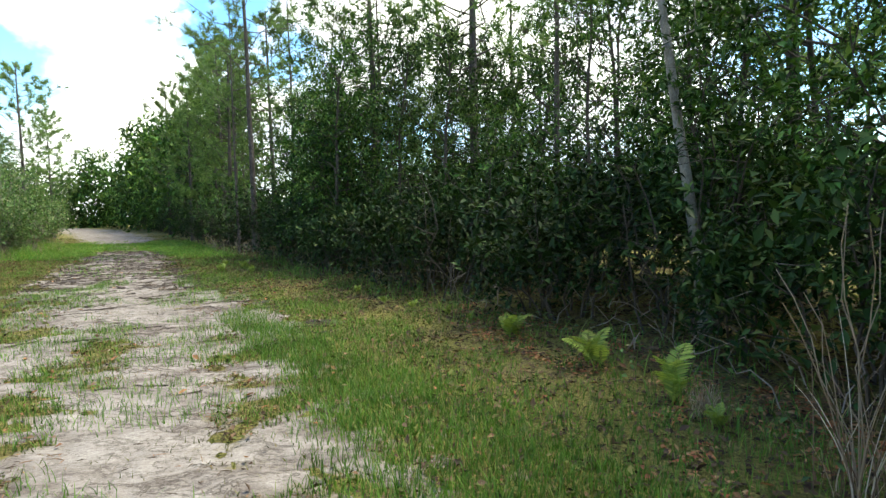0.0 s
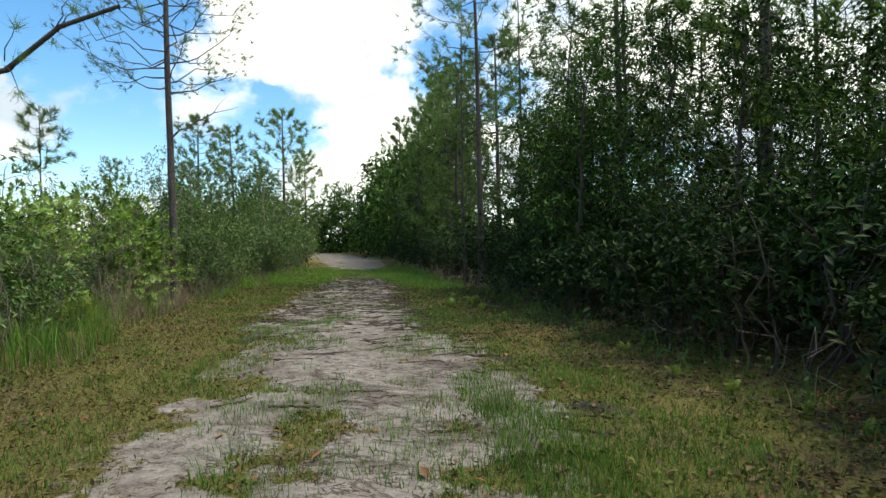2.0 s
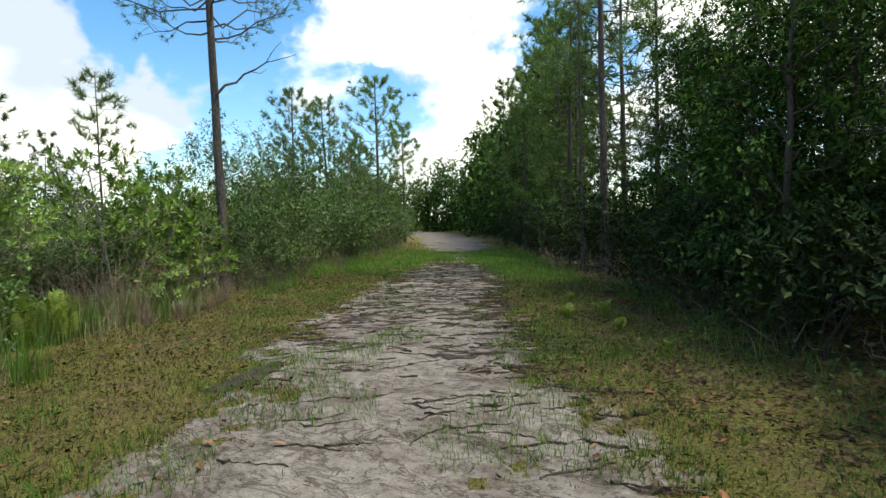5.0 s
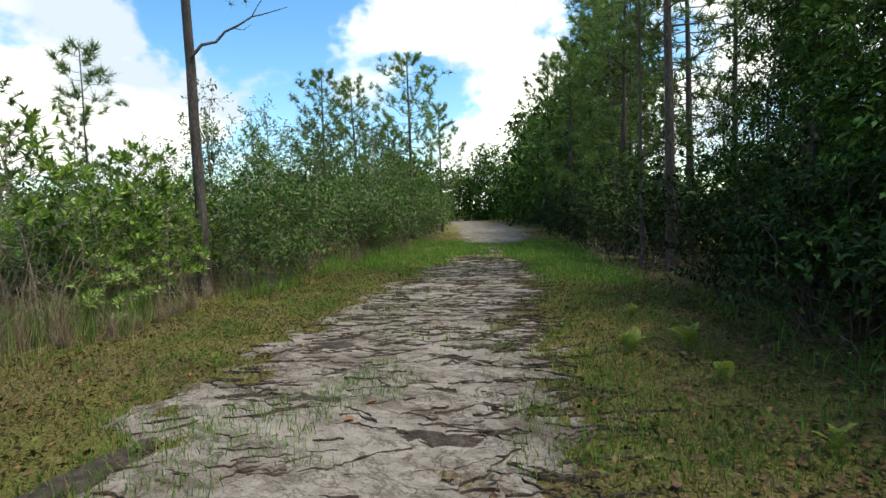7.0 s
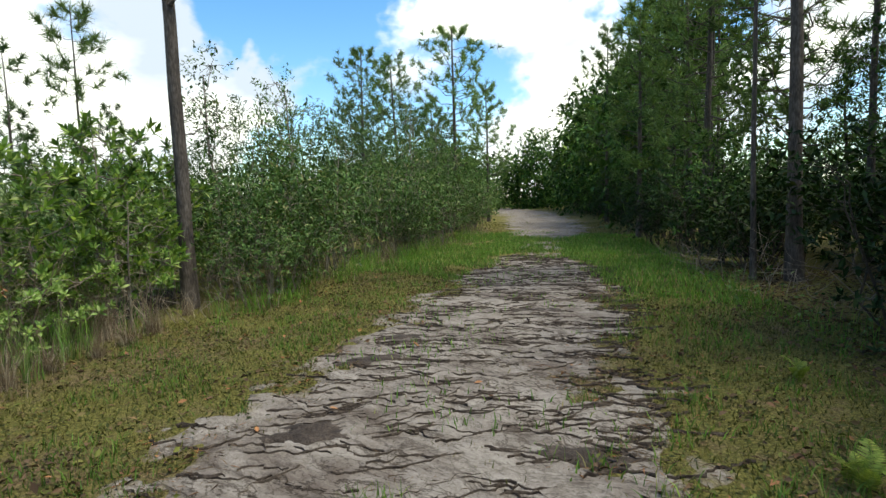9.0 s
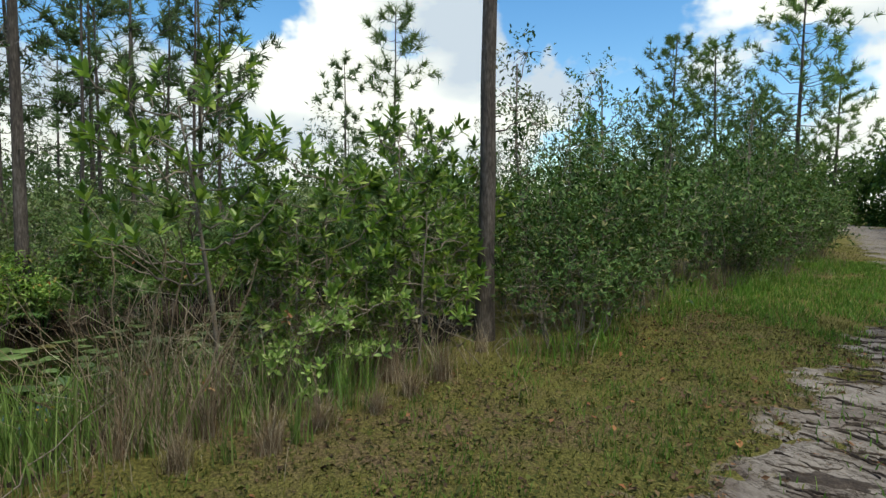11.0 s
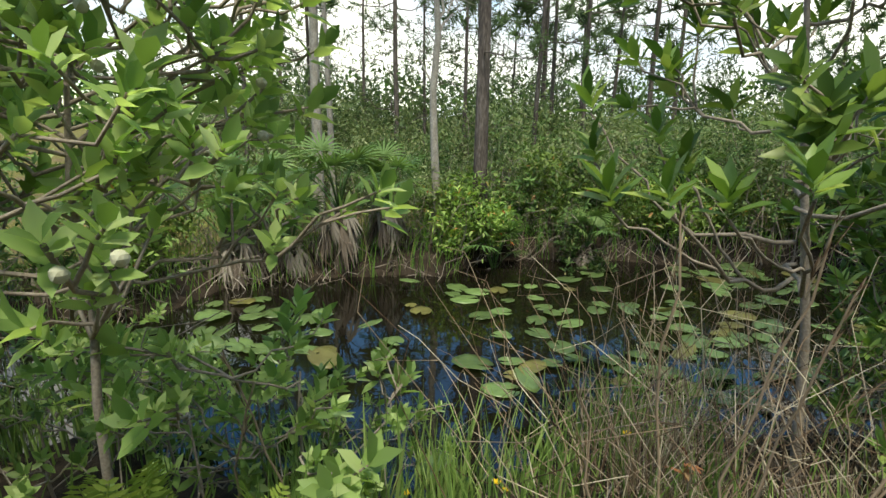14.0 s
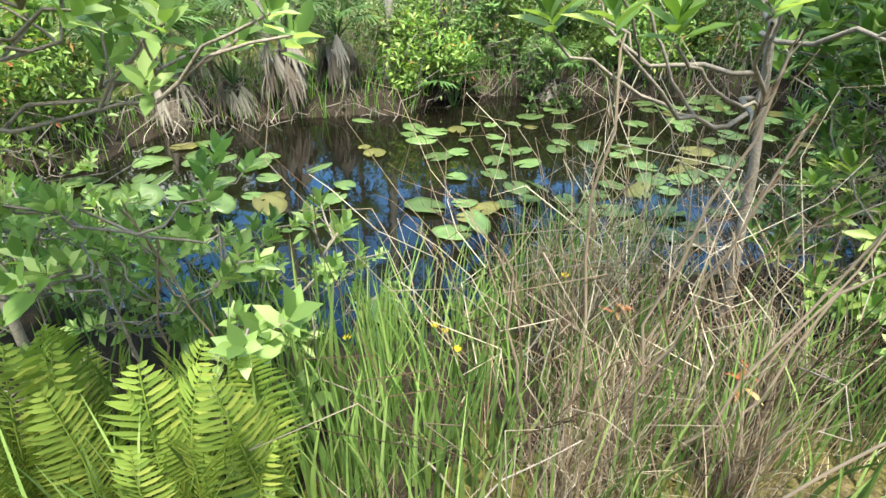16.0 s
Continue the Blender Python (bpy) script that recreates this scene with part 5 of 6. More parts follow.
tall_ferns = [fern(754, 7, TALL_FRONDS), fern(755, 6, TALL_FRONDS)]
for f in tall_ferns:
    tagged(f, "tall upright yellow-green fern on the pond bank", "fern", "tall ferns")
scatter(tall_ferns, ((-11.55, 10.1), (-11.6, 10.38), (-11.5, 9.85, 1.0), (-11.75, 9.95, 0.9), (-11.35, 9.65, 1.0), (-11.8, 10.2, 0.8), (-11.65, 9.65, 0.85), (-11.4, 10.2, 0.8)), rng, 2)
ferns = [fern(751, 7, FRONDS), fern(752, 6, FRONDS), fern(753, 8, FRONDS)]
rows = []
rows += [(x, y, s * 0.62) for x, y, s in ((1.3, 5.3, 0.7), (1.65, 4.4, 0.6), (0.75, 6.6, 0.6), (1.75, 3.9, 0.7), (0.3, 7.6, 0.6), (-0.5, 8.6, 0.6), (-1.0, 9.2, 0.6), (-3.9, 12.8, 0.8), (-5.7, 14.6, 1.1), (-5.2, 14.9, 1.2), (-4.7, 13.9, 0.9), (-6.3, 16.4, 0.9), (-1.6, 10.4, 0.6), (0.0, 8.0, 0.6))]
scatter(ferns, rows, rng)


# ---- lily pads ----
def pad_mesh(seed, mat, cup):
    rng = np.random.default_rng(seed)
    n = 22
    a = np.linspace(0.22, 2 * math.pi - 0.22, n)
    r = 0.5 * (1 + 0.035 * np.sin(3 * a + seed) + rng.normal(size=n) * 0.012)
    rows = [np.array([[0.0, 0.0, 0.0]])]
    for q in (0.35, 0.7, 1.0):
        rows.append(np.stack([q * r * np.cos(a) * 1.18 - 0.09 * q, q * r * np.sin(a) * 0.92, cup * q ** 2 * (0.6 + 0.4 * np.sin(2 * a + seed)) + 0.012 * rng.normal(size=n) * q], 1))
    under = rows[-1].copy()
    under[:, 2] -= 0.008
    rows.append(under)
    f = [(0, 1 + i, 2 + i) for i in range(n - 1)]
    for k in range(3):
        o, p = 1 + k * n, 1 + (k + 1) * n
        for i in range(n - 1):
            f += [(o + i, p + i, p + i + 1), (o + i, p + i + 1, o + i + 1)]
    h = Heap()
    h.add(np.concatenate(rows), f)
    return h.mesh("lily_pad", mat, True)


PADS = [pad_mesh(800 + k, PAD_OLD if k == 5 else PAD, (0.02, 0.06, -0.03, 0.10, 0.015, 0.03)[k]) for k in range(6)]
rng = np.random.default_rng(77)
taken = []
for k in range(4000):
    if len(taken) > 165:
        break
    x, y = rng.uniform(-19.2, -12.4), rng.uniform(6.2, 14.4)
    s = rng.uniform(0.13, 0.33)
    clear = fbm(x, y, 1.6, 55, 2)
    if shore(x, y) > -0.12 or clear < 0.45 or any(math.hypot(x - a, y - b) < (s + c) * 0.40 for a, b, c in taken):
        continue
    taken.append((x, y, s))
    ob = new("lily_pad", PADS[rng.integers(6)])
    near = x > -14.1
    stand = rng.random() < (0.6 if near else 0.22) and s < (0.28 if near else 0.22)
    tilt = (34 if near else 26) if stand else 7
    z = WATER + (rng.uniform(0.06, 0.42 if x > -13.2 else 0.22) if stand else 0.014 + 0.004 * rng.random())
    ob.matrix_basis = pose(x, y, z, rng.uniform(-tilt, tilt) * (1 if stand else 0.5), rng.uniform(-tilt, tilt) * (1 if stand else 0.5), rng.uniform(0, 360)) @ Matrix.Diagonal((s, s, s, 1))
    tagged(ob, "lily pad raised on its stalk" if stand else "round notched lily pad floating on dark water", "lily pad", "lily pads")
    if stand:
        h = Heap()
        tube(h, ((0, 0, -(z - WATER + 0.25) / s), (0.02, 0.02, -0.2), (0, 0, 0)), (0.025, 0.022, 0.018), 5)
        part("stalk", h, PAD, ob)


# ---- small things by the pond ----
def ball_mesh():
    bm = bmesh.new()
    bmesh.ops.create_icosphere(bm, subdivisions=2, radius=0.017)
    for v in bm.verts:
        v.co *= 1 + 0.12 * random.uniform(-1, 1)
    me = bpy.data.meshes.new("seed_ball")
    bm.to_mesh(me)
    bm.free()
    me.materials.append(PUFF)
    return me


BALL = ball_mesh()
for ob in [o for o in near_bush[0].children if o.name.startswith("branch")][::2]:
    for k in range(2):
        w = [c for c in ob.children][k]
        b = part("seed_ball", BALL, None, ob)
        b.matrix_basis = Matrix.Translation(w.matrix_basis.translation + Vector((0.03, 0.02, -0.05)))


def flower(x, y, height, seed):
    """A yellow pond flower on a thin stalk."""
    r = np.random.default_rng(seed)
    root = plant("yellow_flower", "small yellow flower on a thin green stalk", "flower", "yellow flowers")
    z = max(float(gz(x, y)), WATER)
    stalk, petals = Heap(), Heap()
    top = np.array([r.uniform(-0.05, 0.05), r.uniform(-0.05, 0.05), height])
    limb(stalk, (0, 0, -0.1), top, 0.003, 0.002, r, 0.03, 6, 5, 0.02)
    a = np.arange(6) * math.pi / 3
    leaves(petals, np.tile(top, (6, 1)), unit(np.stack([np.cos(a), np.sin(a), np.full(6, 0.5)], 1)), np.tile([0, 0, 1.0], (6, 1)), 0.024, 0.018, -0.2, -0.1, True)
    part("stalk", stalk, REED, root, smooth=True)
    part("petals", petals, YELLOW, root)
    root.matrix_basis = pose(x, y, z)
    return root


for k, (x, y, h) in enumerate(((-12.55, 10.55, 0.22), (-12.5, 10.2, 0.12), (-12.75, 10.6, 0.1), (-12.3, 10.75, 0.3), (-12.85, 11.05, 0.4))):
    flower(x, y, h, 930 + k)


def red_sprig(x, y, z, seed):
    r = np.random.default_rng(seed)
    root = plant("red_leaved_sprig", "upright sprig of rust-red withered leaves", "plant", "red sprigs")
    stem, foliage = Heap(), Heap()
    limb(stem, (0, 0, -0.1), (0.02, 0.01, z), 0.004, 0.003, r, 0, 5, 5, 0.03)
    n = 9
    p = np.tile([0.02, 0.01, z], (n, 1)) - np.array([0, 0, 1.0]) * r.uniform(0, 0.1, (n, 1))
    leaves(foliage, p, unit(sphere_ways(r, n) + np.array([0, 0, 0.3])), np.tile([0, 0, 1.0], (n, 1)), r.uniform(0.05, 0.1, n), r.uniform(0.018, 0.03, n), 0.2, 0.2, True)
    part("stem", stem, TWIG, root, smooth=True)
    part("withered_leaves", foliage, RUST, root)
    root.matrix_basis = pose(x, y, max(float(gz(x, y)), WATER))
    return root


red_sprig(-12.62, 11.3, 0.5, 941)
red_sprig(-12.45, 11.75, 0.42, 942)
red_sprig(-12.75, 12.4, 0.85, 943)


# ---- grass and litter ----
rng = np.random.default_rng(21)


def grass_field(name, label, n, box, keep, height, width, mat, lean=0.5, segs=2, away=None, dz=0.0):
    x, y = spots(rng, n, *box)
    ok = keep(x, y)
    p = on_ground(x[ok], y[ok], dz)
    h = Heap()
    k = len(p)
    blades(h, p, rng.uniform(*height, k), rng.uniform(*width, k), rng.uniform(0.2, 1.0, k) * lean, rng, segs, away)
    return tagged(part(name, h, mat), label, "grass", kind="stuff")


def verge(x, y):
    s = sand_amount(x, y)
    lot = np.where(y < 9, 0.28, 0.12)
    return (x > left_edge(y) - 0.6) & (x < wood_edge(y) + 0.2 - 2.9 * fbm(x, y, 1.3, 87, 2) * (y < 15)) & (shore(x, y) > 0.1) & ((s < 0.3 * rng.random(len(x)) ** 2) | (rng.random(len(x)) < lot * (fbm(x, y, 0.6, 8, 3) > 0.55)))


grass_field("turf_grass", "short olive turf grass along the verges", 210000, (-16.5, 3.0, -1, 21), verge, (0.025, 0.075), (0.007, 0.013), TURF, 0.9, 1)
grass_field("turf_grass", "short olive turf grass farther along the road", 60000, (-30, -6, 20, 42), verge, (0.04, 0.09), (0.012, 0.02), TURF, 0.9, 1)


def lush(x, y):
    s = (x - (road_left(y) + road_right(y)) / 2) / ((road_right(y) - road_left(y)) / 2)
    patch = fbm(x, y, 0.9, 44, 3) + np.where(y < 6.5, 0.24, 0.16) * np.exp(-((s - 1.1) / 0.45) ** 2) + 0.10 * np.exp(-((s + 0.25) / 0.3) ** 2)
    patch = patch - 0.14 * np.clip((s - 1.45) / 0.4, 0, 1)
    fade = np.clip((12.5 - y) / 5, 0, 1) * 0.10 + np.clip((7.5 - y) / 4, 0, 1) * 0.06
    return (x > road_left(y) - 0.6) & (x < wood_edge(y)) & (patch + fade > 0.57 + 0.07 * rng.random(len(x)))


grass_field("road_grass", "fresh green grass growing in the track", 90000, (-8.5, 2.6, -0.5, 14), lush, (0.05, 0.15), (0.005, 0.009), GRASS, 0.7, 3)
grass_field("road_grass", "thin green grass farther along the track", 26000, (-22, -6, 13, 34), lambda x, y: (fbm(x, y, 1.2, 47, 3) > 0.57) & (x > road_left(y) - 1) & (x < wood_edge(y)), (0.05, 0.13), (0.01, 0.016), GRASS, 0.7, 2)


grass_field("road_grass", "bright grass strip across the road and its verges", 70000, (-22, -6, 19.5, 32), lambda x, y: (x > left_edge(y) - 0.2) & (x < wood_edge(y) + 0.3) & (sand_amount(x, y) < 0.2 * rng.random(len(x))) & (fbm(x, y, 1.4, 49, 3) > 0.36), (0.06, 0.18), (0.012, 0.02), GRASS, 0.7, 2)


def tongue(x, y):
    """A strip of fresh grass between the track and the verge."""
    t = np.clip(((x + 3.0) * 3.3 - (y - 8.3) * 5.0) / 35.9, 0, 1.05)
    d = np.hypot(x + 3.0 - 3.3 * t, y - 8.3 + 5.0 * t)
    return d < 0.5 * (0.5 + t) * (0.4 + 1.2 * fbm(x, y, 0.35, 101, 3)) * rng.uniform(0.5, 1.15, len(x))


grass_field("road_grass", "fresh green grass strip beside the track", 60000, (-3.8, 1.4, 2.4, 9.0), tongue, (0.05, 0.16), (0.005, 0.009), GRASS, 0.7, 3)
grass_field("edge_grass", "long green grass at the foot of the wood", 30000, (-16, 3.2, 1, 30), lambda x, y: (np.abs(x - wood_edge(y) - 0.2 - 0.8 * (fbm(x, y, 1.0, 61, 3) - 0.5)) < 0.6) & (fbm(x, y, 0.7, 63, 2) > 0.42), (0.12, 0.4), (0.007, 0.013), GRASS, 0.7, 3)
grass_field("margin_grass", "tall green grass along the shrub margin", 110000, (-24, -7.0, -1, 34), lambda x, y: (np.abs(x - left_edge(y) + 0.35) < 0.75) & (fbm(x, y, 0.8, 64, 2) > 0.50) & (shore(x, y) > 0.05) & ~((y > 8.2) & (y < 12.6) & (x > -12.6)), (0.15, 0.62), (0.006, 0.013), GRASS, 0.75, 3)
grass_field("margin_straw", "dry brown grass along the shrub margin", 56000, (-24, -7.0, -1, 34), lambda x, y: (np.abs(x - left_edge(y) + 0.15) < 0.9) & (fbm(x, y, 0.9, 66, 2) > 0.46) & (shore(x, y) > 0.0), (0.15, 0.55), (0.003, 0.007), STRAW, 0.8, 3)


def bank(x, y):
    d = shore(x, y)
    return (d > -0.12) & (d < 1.7) & (x > -16) & (np.hypot(x + 10.4, y - 11) > 0.6)


grass_field("bank_grass", "tall bright green grass on the pond bank", 9500, (-16, -10.8, 7.6, 13.6), lambda x, y: bank(x, y) & (fbm(x, y, 0.5, 71, 2) > 0.45 + 0.05 * np.clip((y - 10.4) / 0.6, 0, 1)) & ~((y < 9.9) & (y > 8.4) & (x > -12.3)), (0.25, 0.75), (0.008, 0.016), REED, 0.4, 5)
grass_field("bank_straw", "matted dry straw on the pond bank", 15000, (-16, -10.6, 9.4, 15.5), lambda x, y: bank(x, y) & (y < 13.4) & (y > 10.7 + 0.5 * rng.random(len(x))) & (fbm(x, y, 0.6, 72, 2) > 0.42), (0.1, 0.42), (0.003, 0.006), STRAW, 0.95, 5)
grass_field("bank_straw", "thin dry grass over the far bank", 4200, (-20.5, -12.5, 5.2, 15.5), lambda x, y: (shore(x, y) > -0.1) & (shore(x, y) < 0.9) & ((x < -16) | (y < 7.5)), (0.15, 0.5), (0.006, 0.011), DEAD, 1.1, 4)
grass_field("far_bank_grass", "green grass over the far bank", 14000, (-21, -12.5, 5.0, 16), lambda x, y: (shore(x, y) > 0.0) & (shore(x, y) < 1.6) & ((x < -16) | (y < 7.2)), (0.25, 0.7), (0.007, 0.013), GRASS, 0.6, 4)


def bunch(seed, n, height, mat, width, lean, stalks=9):
    r = np.random.default_rng(seed)
    root = plant("dry_grass_clump", "clump of tall dry straw-coloured grass", "grass clump", "dry grass clumps")
    h = Heap()
    p = np.stack([r.normal(size=n) * 0.07, r.normal(size=n) * 0.07, np.full(n, -0.02)], 1)
    blades(h, p, r.uniform(0.45, 1.0, n) * height, r.uniform(0.6, 1.2, n) * width, r.uniform(0.15, 1.0, n) * lean, r, 6)
    part("tuft", h, mat, root)
    for k in range(stalks):
        g = Heap()
        az, ln = r.uniform(0, 6.28), height * r.uniform(0.9, 1.35)
        lean_k = r.uniform(0.1, 0.55)
        top = np.array([math.cos(az) * ln * lean_k, math.sin(az) * ln * lean_k, ln * 0.92])
        limb(g, (0, 0, 0), top, 0.003, 0.0022, r, -0.08, 6, 4, 0.02)
        part("seed_stalk", g, STRAW, root)
    return root


reeds = bunch(904, 50, 0.9, STRAW, 0.006, 0.7)
reeds.matrix_basis = pose(2.0, 3.0, 0) @ Matrix.Diagonal((1.25, 1.25, 1.3, 1))
tagged(reeds, "clump of tall dry stalks at the wood's foot", "grass clump")
tufts_made = [bunch(911 + k, 20, 0.66, REED, 0.022, 0.32, 0) for k in range(2)]
for b in tufts_made:
    b.name = "grass_clump"
    tagged(b, "clump of tall bright green bank grass", "grass clump", "green grass clumps")
scatter(tufts_made, ((-11.85, 10.45, 1.25), (-11.9, 10.62, 1.2), (-11.8, 10.3, 1.25), (-11.95, 10.78, 1.1), (-11.5, 9.55, 1.3), (-11.35, 9.9, 1.1), (-11.45, 9.2, 1.2), (-11.2, 9.1, 1.2), (-12.05, 10.5, 1.2), (-12.2, 10.3), (-12.3, 10.6), (-12.05, 9.95, 1.0), (-12.5, 10.85, 1.0), (-12.15, 10.95, 0.9), (-11.75, 9.6, 1.1), (-12.45, 10.4, 0.9), (-11.9, 10.55, 0.8), (-11.5, 9.5, 1.0), (-12.6, 11.2, 0.8), (-12.0, 10.2, 0.9), (-12.7, 10.9, 0.8), (-12.35, 10.1, 1.0), (-12.3, 11.5, 0.9), (-12.6, 11.7, 0.8), (-12.0, 11.4, 0.7), (-12.9, 12.2, 0.9), (-12.2, 12.1, 0.8), (-13.0, 12.8, 0.9), (-12.8, 11.4, 1.0), (-11.9, 12.4, 0.8), (-12.5, 12.9, 0.9), (-11.6, 8.9, 1.0), (-11.7, 11.9, 0.6)), rng)
clumps = [bunch(901, 260, 0.58, STRAW, 0.0045, 0.8), bunch(902, 230, 0.7, STRAW, 0.0045, 0.6), bunch(903, 300, 0.48, STRAW, 0.0042, 0.9)]
scatter(clumps, ((-12.35, 11.35), (-12.6, 11.9), (-12.15, 11.35), (-12.8, 12.5, 0.7), (-12.2, 11.75, 0.9), (-12.5, 11.6, 0.8), (-13.1, 13.0, 0.6), (-12.7, 11.2, 1.1), (-13.4, 13.5, 0.95), (-11.4, 7.2, 1.0), (-12.0, 11.2, 0.7), (1.75, 4.1, 0.6), (-11.7, 11.6, 0.7), (-11.8, 12.2, 0.8), (-12.1, 12.6, 0.9), (-13.9, 14.8, 0.5), (-14.6, 16.4, 0.55), (-15.5, 18.6, 0.6), (-17.2, 22.0, 1.1), (-13.1, 13.45, 1.0), (-13.0, 12.85, 0.8), (-12.6, 13.5, 0.8), (-12.9, 13.9, 0.9), (-12.3, 13.1, 0.7)), rng)


def dry_stalk(foot, top, seed):
    """One tall dead stalk with a frayed head."""
    r = np.random.default_rng(seed)
    root = plant("dry_stalk", "tall single dry straw-coloured stalk on the bank", "stalk", "dry stalks")
    z = max(float(gz(*foot)), WATER)
    end = np.array([top[0] - foot[0], top[1] - foot[1], top[2] - z])
    stem, head = Heap(), Heap()
    p = limb(stem, (0, 0, -0.05), end, 0.006, 0.0035, r, -0.03, 8, 6, 0.012)
    n = 16
    at = p[-1] - unit(end) * r.uniform(0, 0.22, (n, 1))
    leaves(head, at, unit(unit(end) + sphere_ways(r, n) * 0.25), sphere_ways(r, n), r.uniform(0.04, 0.08, n), 0.007, 0.2, 0.1)
    part("stem", stem, STRAW, root, smooth=True)
    tagged(part("seed_head", head, STRAW, root), kind="stuff")
    root.matrix_basis = pose(foot[0], foot[1], z)


for k, row in enumerate((((-12.3, 11.3), (-12.11, 11.52, 1.5)), ((-12.25, 11.2), (-12.17, 11.17, 1.47)), ((-12.35, 11.35), (-12.2, 11.62, 1.3)), ((-12.2, 11.5), (-12.15, 11.9, 1.25)), ((-12.3, 11.6), (-12.3, 12.15, 1.35)), ((-12.1, 11.1), (-11.95, 10.95, 1.0)), ((-12.45, 11.7), (-12.55, 12.1, 1.1)), ((-11.9, 11.5), (-11.8, 12.0, 0.95)), ((-12.6, 12.4), (-12.3, 12.9, 1.2)), ((-12.0, 9.6), (-11.9, 9.9, 0.85)), ((-12.1, 10.0), (-12.0, 9.7, 0.9)))):
    dry_stalk(*row, 960 + k)


def flat_litter(name, label, n, box, keep, length, width, mat):
    x, y = spots(rng, n, *box)
    ok = keep(x, y)
    p = on_ground(x[ok], y[ok], 0.02)
    k = len(p)
    way = unit(rng.normal(size=(k, 3)) * np.array([1, 1, 0.12]))
    up = unit(np.array([0, 0, 1.0]) + rng.normal(size=(k, 3)) * 0.3)
    h = Heap()
    leaves(h, p, way, up, rng.uniform(*length, k), rng.uniform(*width, k), 0.2, 0.1)
    return tagged(part(name, h, mat), label, "leaf litter", kind="stuff")


flat_litter("leaf_litter", "brown dead leaves and twigs on the verge", 13000, (-15, 3.5, 0, 22), lambda x, y: (x > left_edge(y)) & (x < wood_edge(y) + 1.5) & (sand_amount(x, y) < 0.1) & (fbm(x, y, 0.9, 81, 3) > 0.5), (0.025, 0.07), (0.01, 0.03), LITTER)
flat_litter("debris", "dark needles and twigs strewn over the sand", 120000, (-14, 1, 2, 22), lambda x, y: (sand_amount(x, y) > -0.25) & (sand_amount(x, y) < 0.3 + 0.6 * rng.random(len(x)) ** 2) & (fbm(x, y * 2.5 + x, 0.8, 83, 3) > 0.5), (0.03, 0.10), (0.003, 0.007), LITTER)
flat_litter("leaf_litter", "dead brown leaves under the trees", 90000, (-12, 9, 0, 24), lambda x, y: (x > wood_edge(y) - 2.9 * fbm(x, y, 1.3, 87, 2) * np.where(y < 15, 1, 0.4)) & (x < wood_edge(y) + 5), (0.04, 0.09), (0.02, 0.04), LITTER)

flat_litter("leaf_litter", "rust-brown fallen leaves at the wood's foot", 9000, (0.2, 3.0, 2.0, 9), lambda x, y: (x > wood_edge(y) - 0.9) & (x < wood_edge(y) + 0.5) & (fbm(x, y, 0.6, 103, 3) > 0.5), (0.04, 0.08), (0.015, 0.03), RUST)


def weeds(n, box, keep, length, dz, mat, name, label):
    x, y = spots(rng, n, *box)
    ok = keep(x, y)
    p = on_ground(x[ok], y[ok], 0.0)
    k = len(p)
    p[:, 2] += rng.uniform(0.005, dz, k)
    way = unit(rng.normal(size=(k, 3)) * np.array([1, 1, 0.35]))
    up = unit(np.array([0, 0, 1.0]) + rng.normal(size=(k, 3)) * 0.45)
    size = rng.uniform(*length, k)
    h = Heap()
    leaves(h, p, way, up, size, size * 0.55, 0.2, 0.1)
    return tagged(part(name, h, mat), label, "weeds", kind="stuff")


weeds(110000, (-15.5, 2.6, 1.5, 20), lambda x, y: (x > left_edge(y) - 0.3) & (x < wood_edge(y) + 0.2 - 2.2 * fbm(x, y, 1.3, 87, 2) * (y < 15)) & (sand_amount(x, y) < 0.25 * rng.random(len(x))) & (fbm(x, y, 0.35, 84, 2) > 0.36), (0.018, 0.05), 0.05, WEED, "verge_weeds", "low olive and brown weeds matted over the verge")
weeds(30000, (-15, 2.6, 2, 20), lambda x, y: (x > left_edge(y)) & (x < wood_edge(y) + 0.2) & (sand_amount(x, y) < 0.05) & (fbm(x, y, 0.3, 89, 3) > 0.58), (0.035, 0.075), 0.10, WEED, "verge_weeds", "raised tufts of broad olive weeds on the verge")
weeds(9000, (-12, 3, 2, 24), lambda x, y: (np.abs(x - wood_edge(y) - 0.2) < 0.7), (0.04, 0.09), 0.35, LEAF_SHRUB, "edge_weeds", "leafy weeds at the foot of the wood")

weeds(24000, (-15.5, 2.6, 1.5, 20), lambda x, y: (x > left_edge(y) - 0.3) & (x < wood_edge(y) + 0.6) & (sand_amount(x, y) < 0.2) & (fbm(x, y, 0.5, 85, 3) > 0.47), (0.03, 0.085), 0.06, LITTER, "verge_litter", "brown curled leaves scattered through the verge")
grass_field("verge_tufts", "ragged green tufts standing in the verge", 120000, (-15, 2.4, 1.5, 20), lambda x, y: (x > left_edge(y)) & (x < wood_edge(y) + 0.3) & (sand_amount(x, y) < 0.1) & (fbm(x, y, 0.45, 86, 3) > 0.55), (0.05, 0.15), (0.006, 0.011), GRASS, 0.8, 2)
grass_field("margin_reeds", "tall green grass in front of the shrubs", 6000, (-12.5, -8.8, 4, 9.3), lambda x, y: (np.abs(x - left_edge(y)) < 0.6) & (fbm(x, y, 0.6, 88, 2) > 0.4), (0.35, 0.75), (0.009, 0.016), GRASS, 0.5, 4)

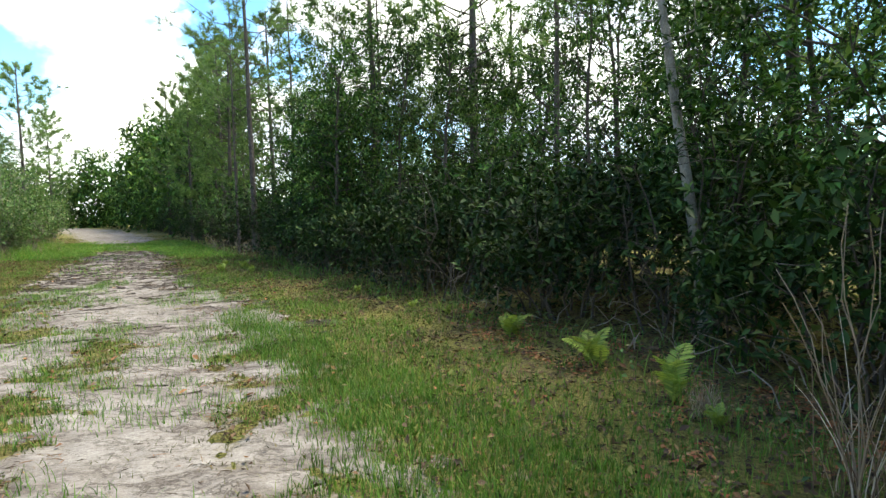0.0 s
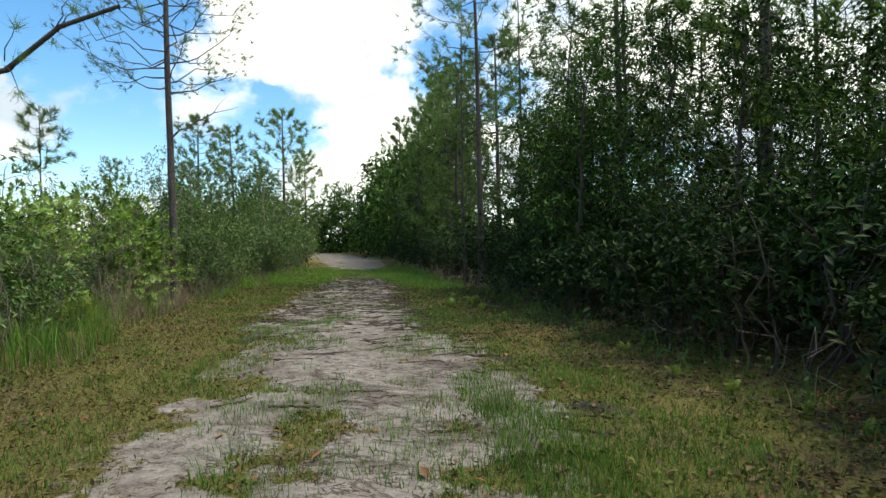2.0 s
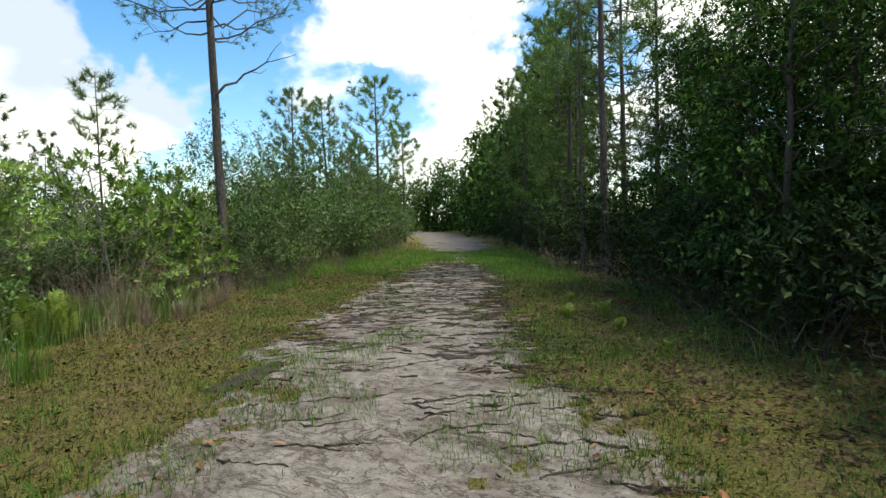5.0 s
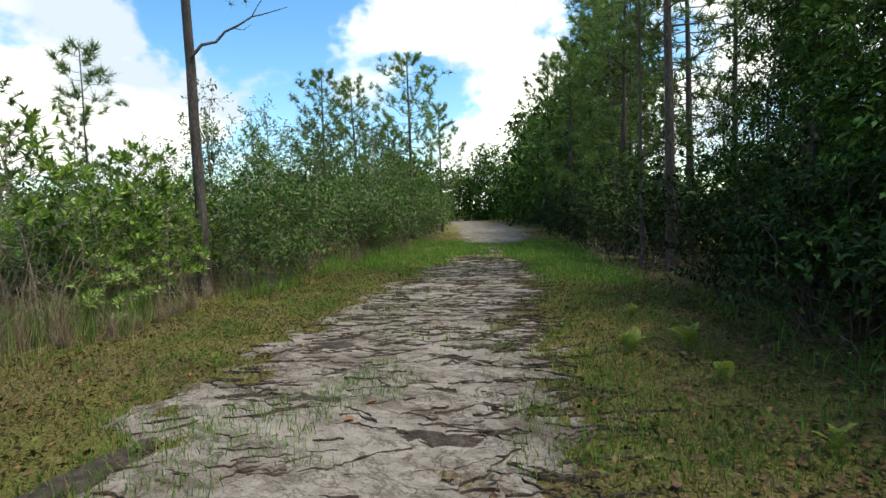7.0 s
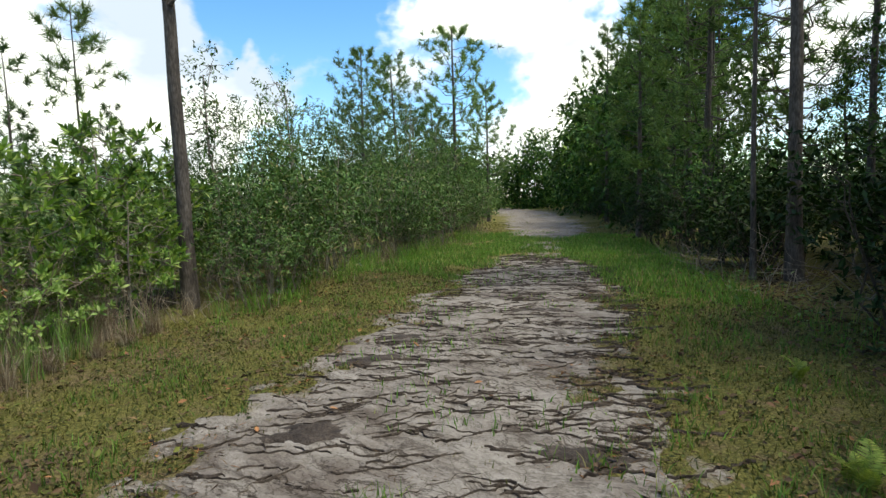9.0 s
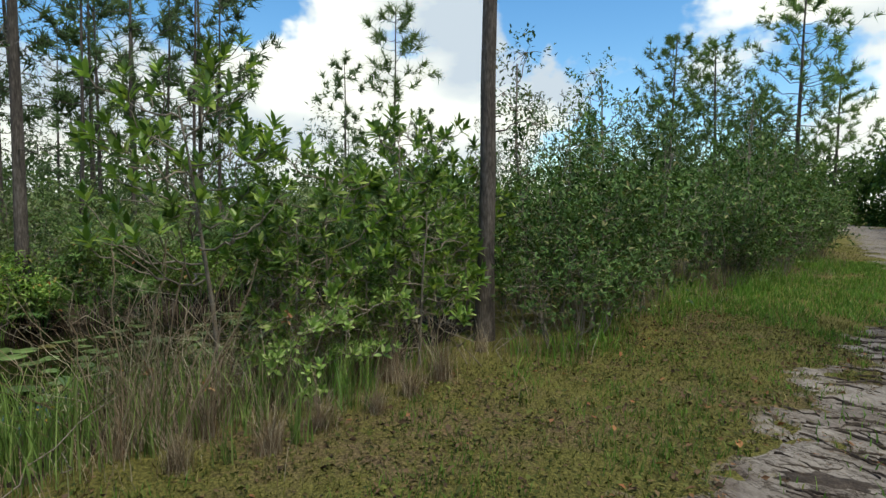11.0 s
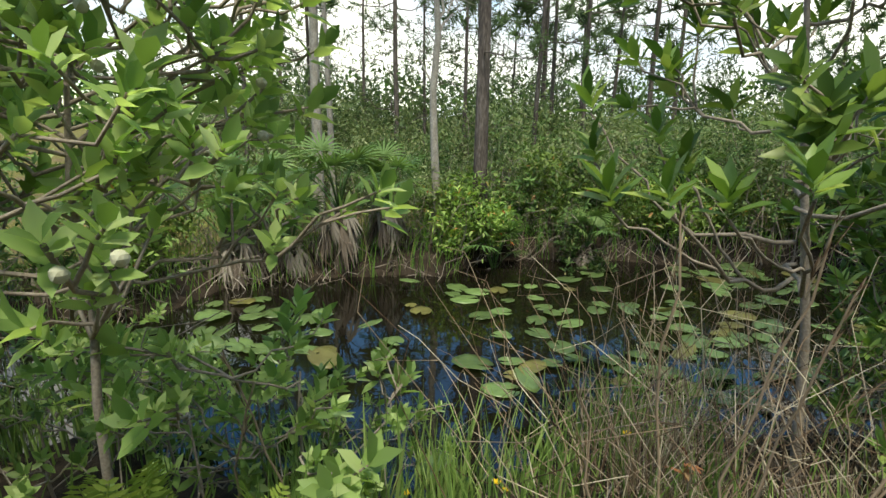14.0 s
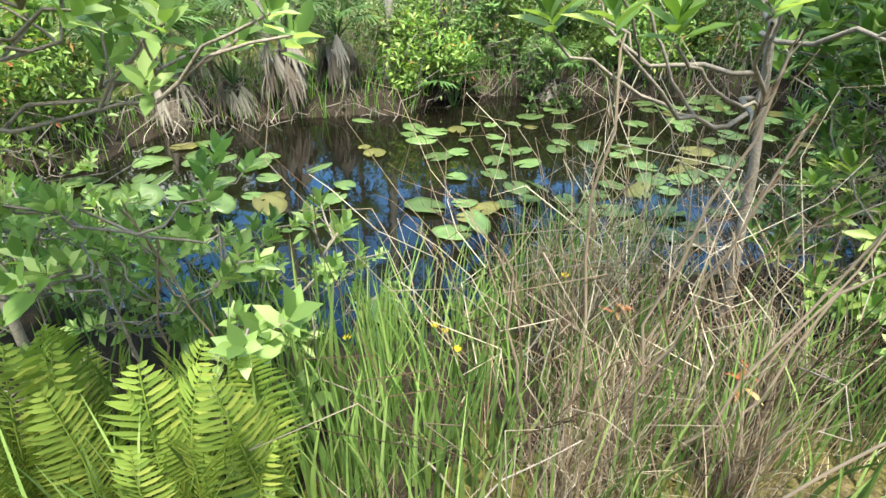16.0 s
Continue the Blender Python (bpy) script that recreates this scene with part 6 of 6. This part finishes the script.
leaf_heap = Heap()
leaves(leaf_heap, np.zeros((1, 3)), np.array([[1.0, 0, 0.05]]), np.array([[0, 0.1, 1.0]]), 0.09, 0.045, 0.25, -0.1, True)
leaf_mesh = leaf_heap.mesh("fallen_leaf", RUST)
for k in range(70):
    y = rng.uniform(2.5, 17)
    x = rng.uniform(road_left(y) - 2.5, wood_edge(y) - 0.3)
    if shore(x, y) < 0.6:
        continue
    ob = tagged(new("fallen_leaf", leaf_mesh), "curled rust-red fallen leaf lying on the ground", "leaf", "fallen leaves")
    s = rng.uniform(0.6, 1.2)
    ob.matrix_basis = pose(x, y, float(gz(x, y)) + 0.032, rng.uniform(-20, 20), rng.uniform(-20, 20), rng.uniform(0, 360)) @ Matrix.Diagonal((s, s, s, 1))


# ---- twigs and roots round the pond ----
def thicket(name, label, n, keep, box, length, radius, mat, rise=(0.2, 0.9)):
    h = Heap()
    made = 0
    while made < n:
        x, y = rng.uniform(box[0], box[1]), rng.uniform(box[2], box[3])
        if not keep(x, y):
            continue
        made += 1
        ln, az = rng.uniform(*length), rng.uniform(0, 6.28)
        z = max(float(gz(x, y)), WATER - 0.1)
        limb(h, (x, y, z), (x + math.cos(az) * ln * 0.8, y + math.sin(az) * ln * 0.8, z + ln * rng.uniform(*rise)), radius, radius * 0.35, rng, rng.uniform(-0.2, 0.1), 7, 4, 0.07)
    return tagged(part(name, h, mat, smooth=True), label, "twigs", kind="stuff")


thicket("bank_twigs", "grey bare twigs tangled along the pond bank", 480, lambda x, y: -0.1 < shore(x, y) < 1.1 and (x < -15.5 or y < 7.6 or y > 12), (-20, -12, 5.4, 15.2), (0.4, 1.2), 0.007, TWIG)
thicket("straw_stems", "long pale dry stems leaning across the bank", 440, lambda x, y: 0.25 < shore(x, y) < 1.4 and x > -14.2 and y > 10.7, (-14.2, -11.2, 10.4, 14), (0.5, 1.0), 0.0032, STRAW, (0.6, 1.6))
thicket("wood_twigs", "bare grey twigs in the wood's undergrowth", 220, lambda x, y: 0.2 < x - wood_edge(y) < 2.6, (-12, 6, 1, 26), (0.4, 1.3), 0.007, TWIG)
thicket("margin_twigs", "bare twigs between the margin shrubs", 200, lambda x, y: 0.3 < left_edge(y) - x < 2.6 and shore(x, y) > 0.1, (-22, -9, 0, 30), (0.5, 1.3), 0.006, TWIG)


# ---- the far woods that close the view ----
def far_woods():
    h = Heap()
    r = np.random.default_rng(31)
    n = 42000
    a = r.uniform(0, 2 * math.pi, n)
    d = r.uniform(88, 104, n)
    x, y = -14 + d * np.cos(a), 14 + d * np.sin(a)
    top = 5 + 7 * fbm(x, y, 9, 91, 3)
    z = top * r.random(n) ** 1.5
    gap = (x > road_left(y) - 1) & (x < road_right(y) + 1) & (y > 0) & (y < 92)
    keep = ~gap
    p = np.stack([x, y, z], 1)[keep]
    k = len(p)
    leaves(h, p, sphere_ways(r, k), sphere_ways(r, k), r.uniform(0.6, 1.3, k), r.uniform(0.4, 0.8, k))
    tagged(part("far_woods", h, LEAF_FOREST), "distant line of dark green woods", "woods", kind="stuff")


far_woods()
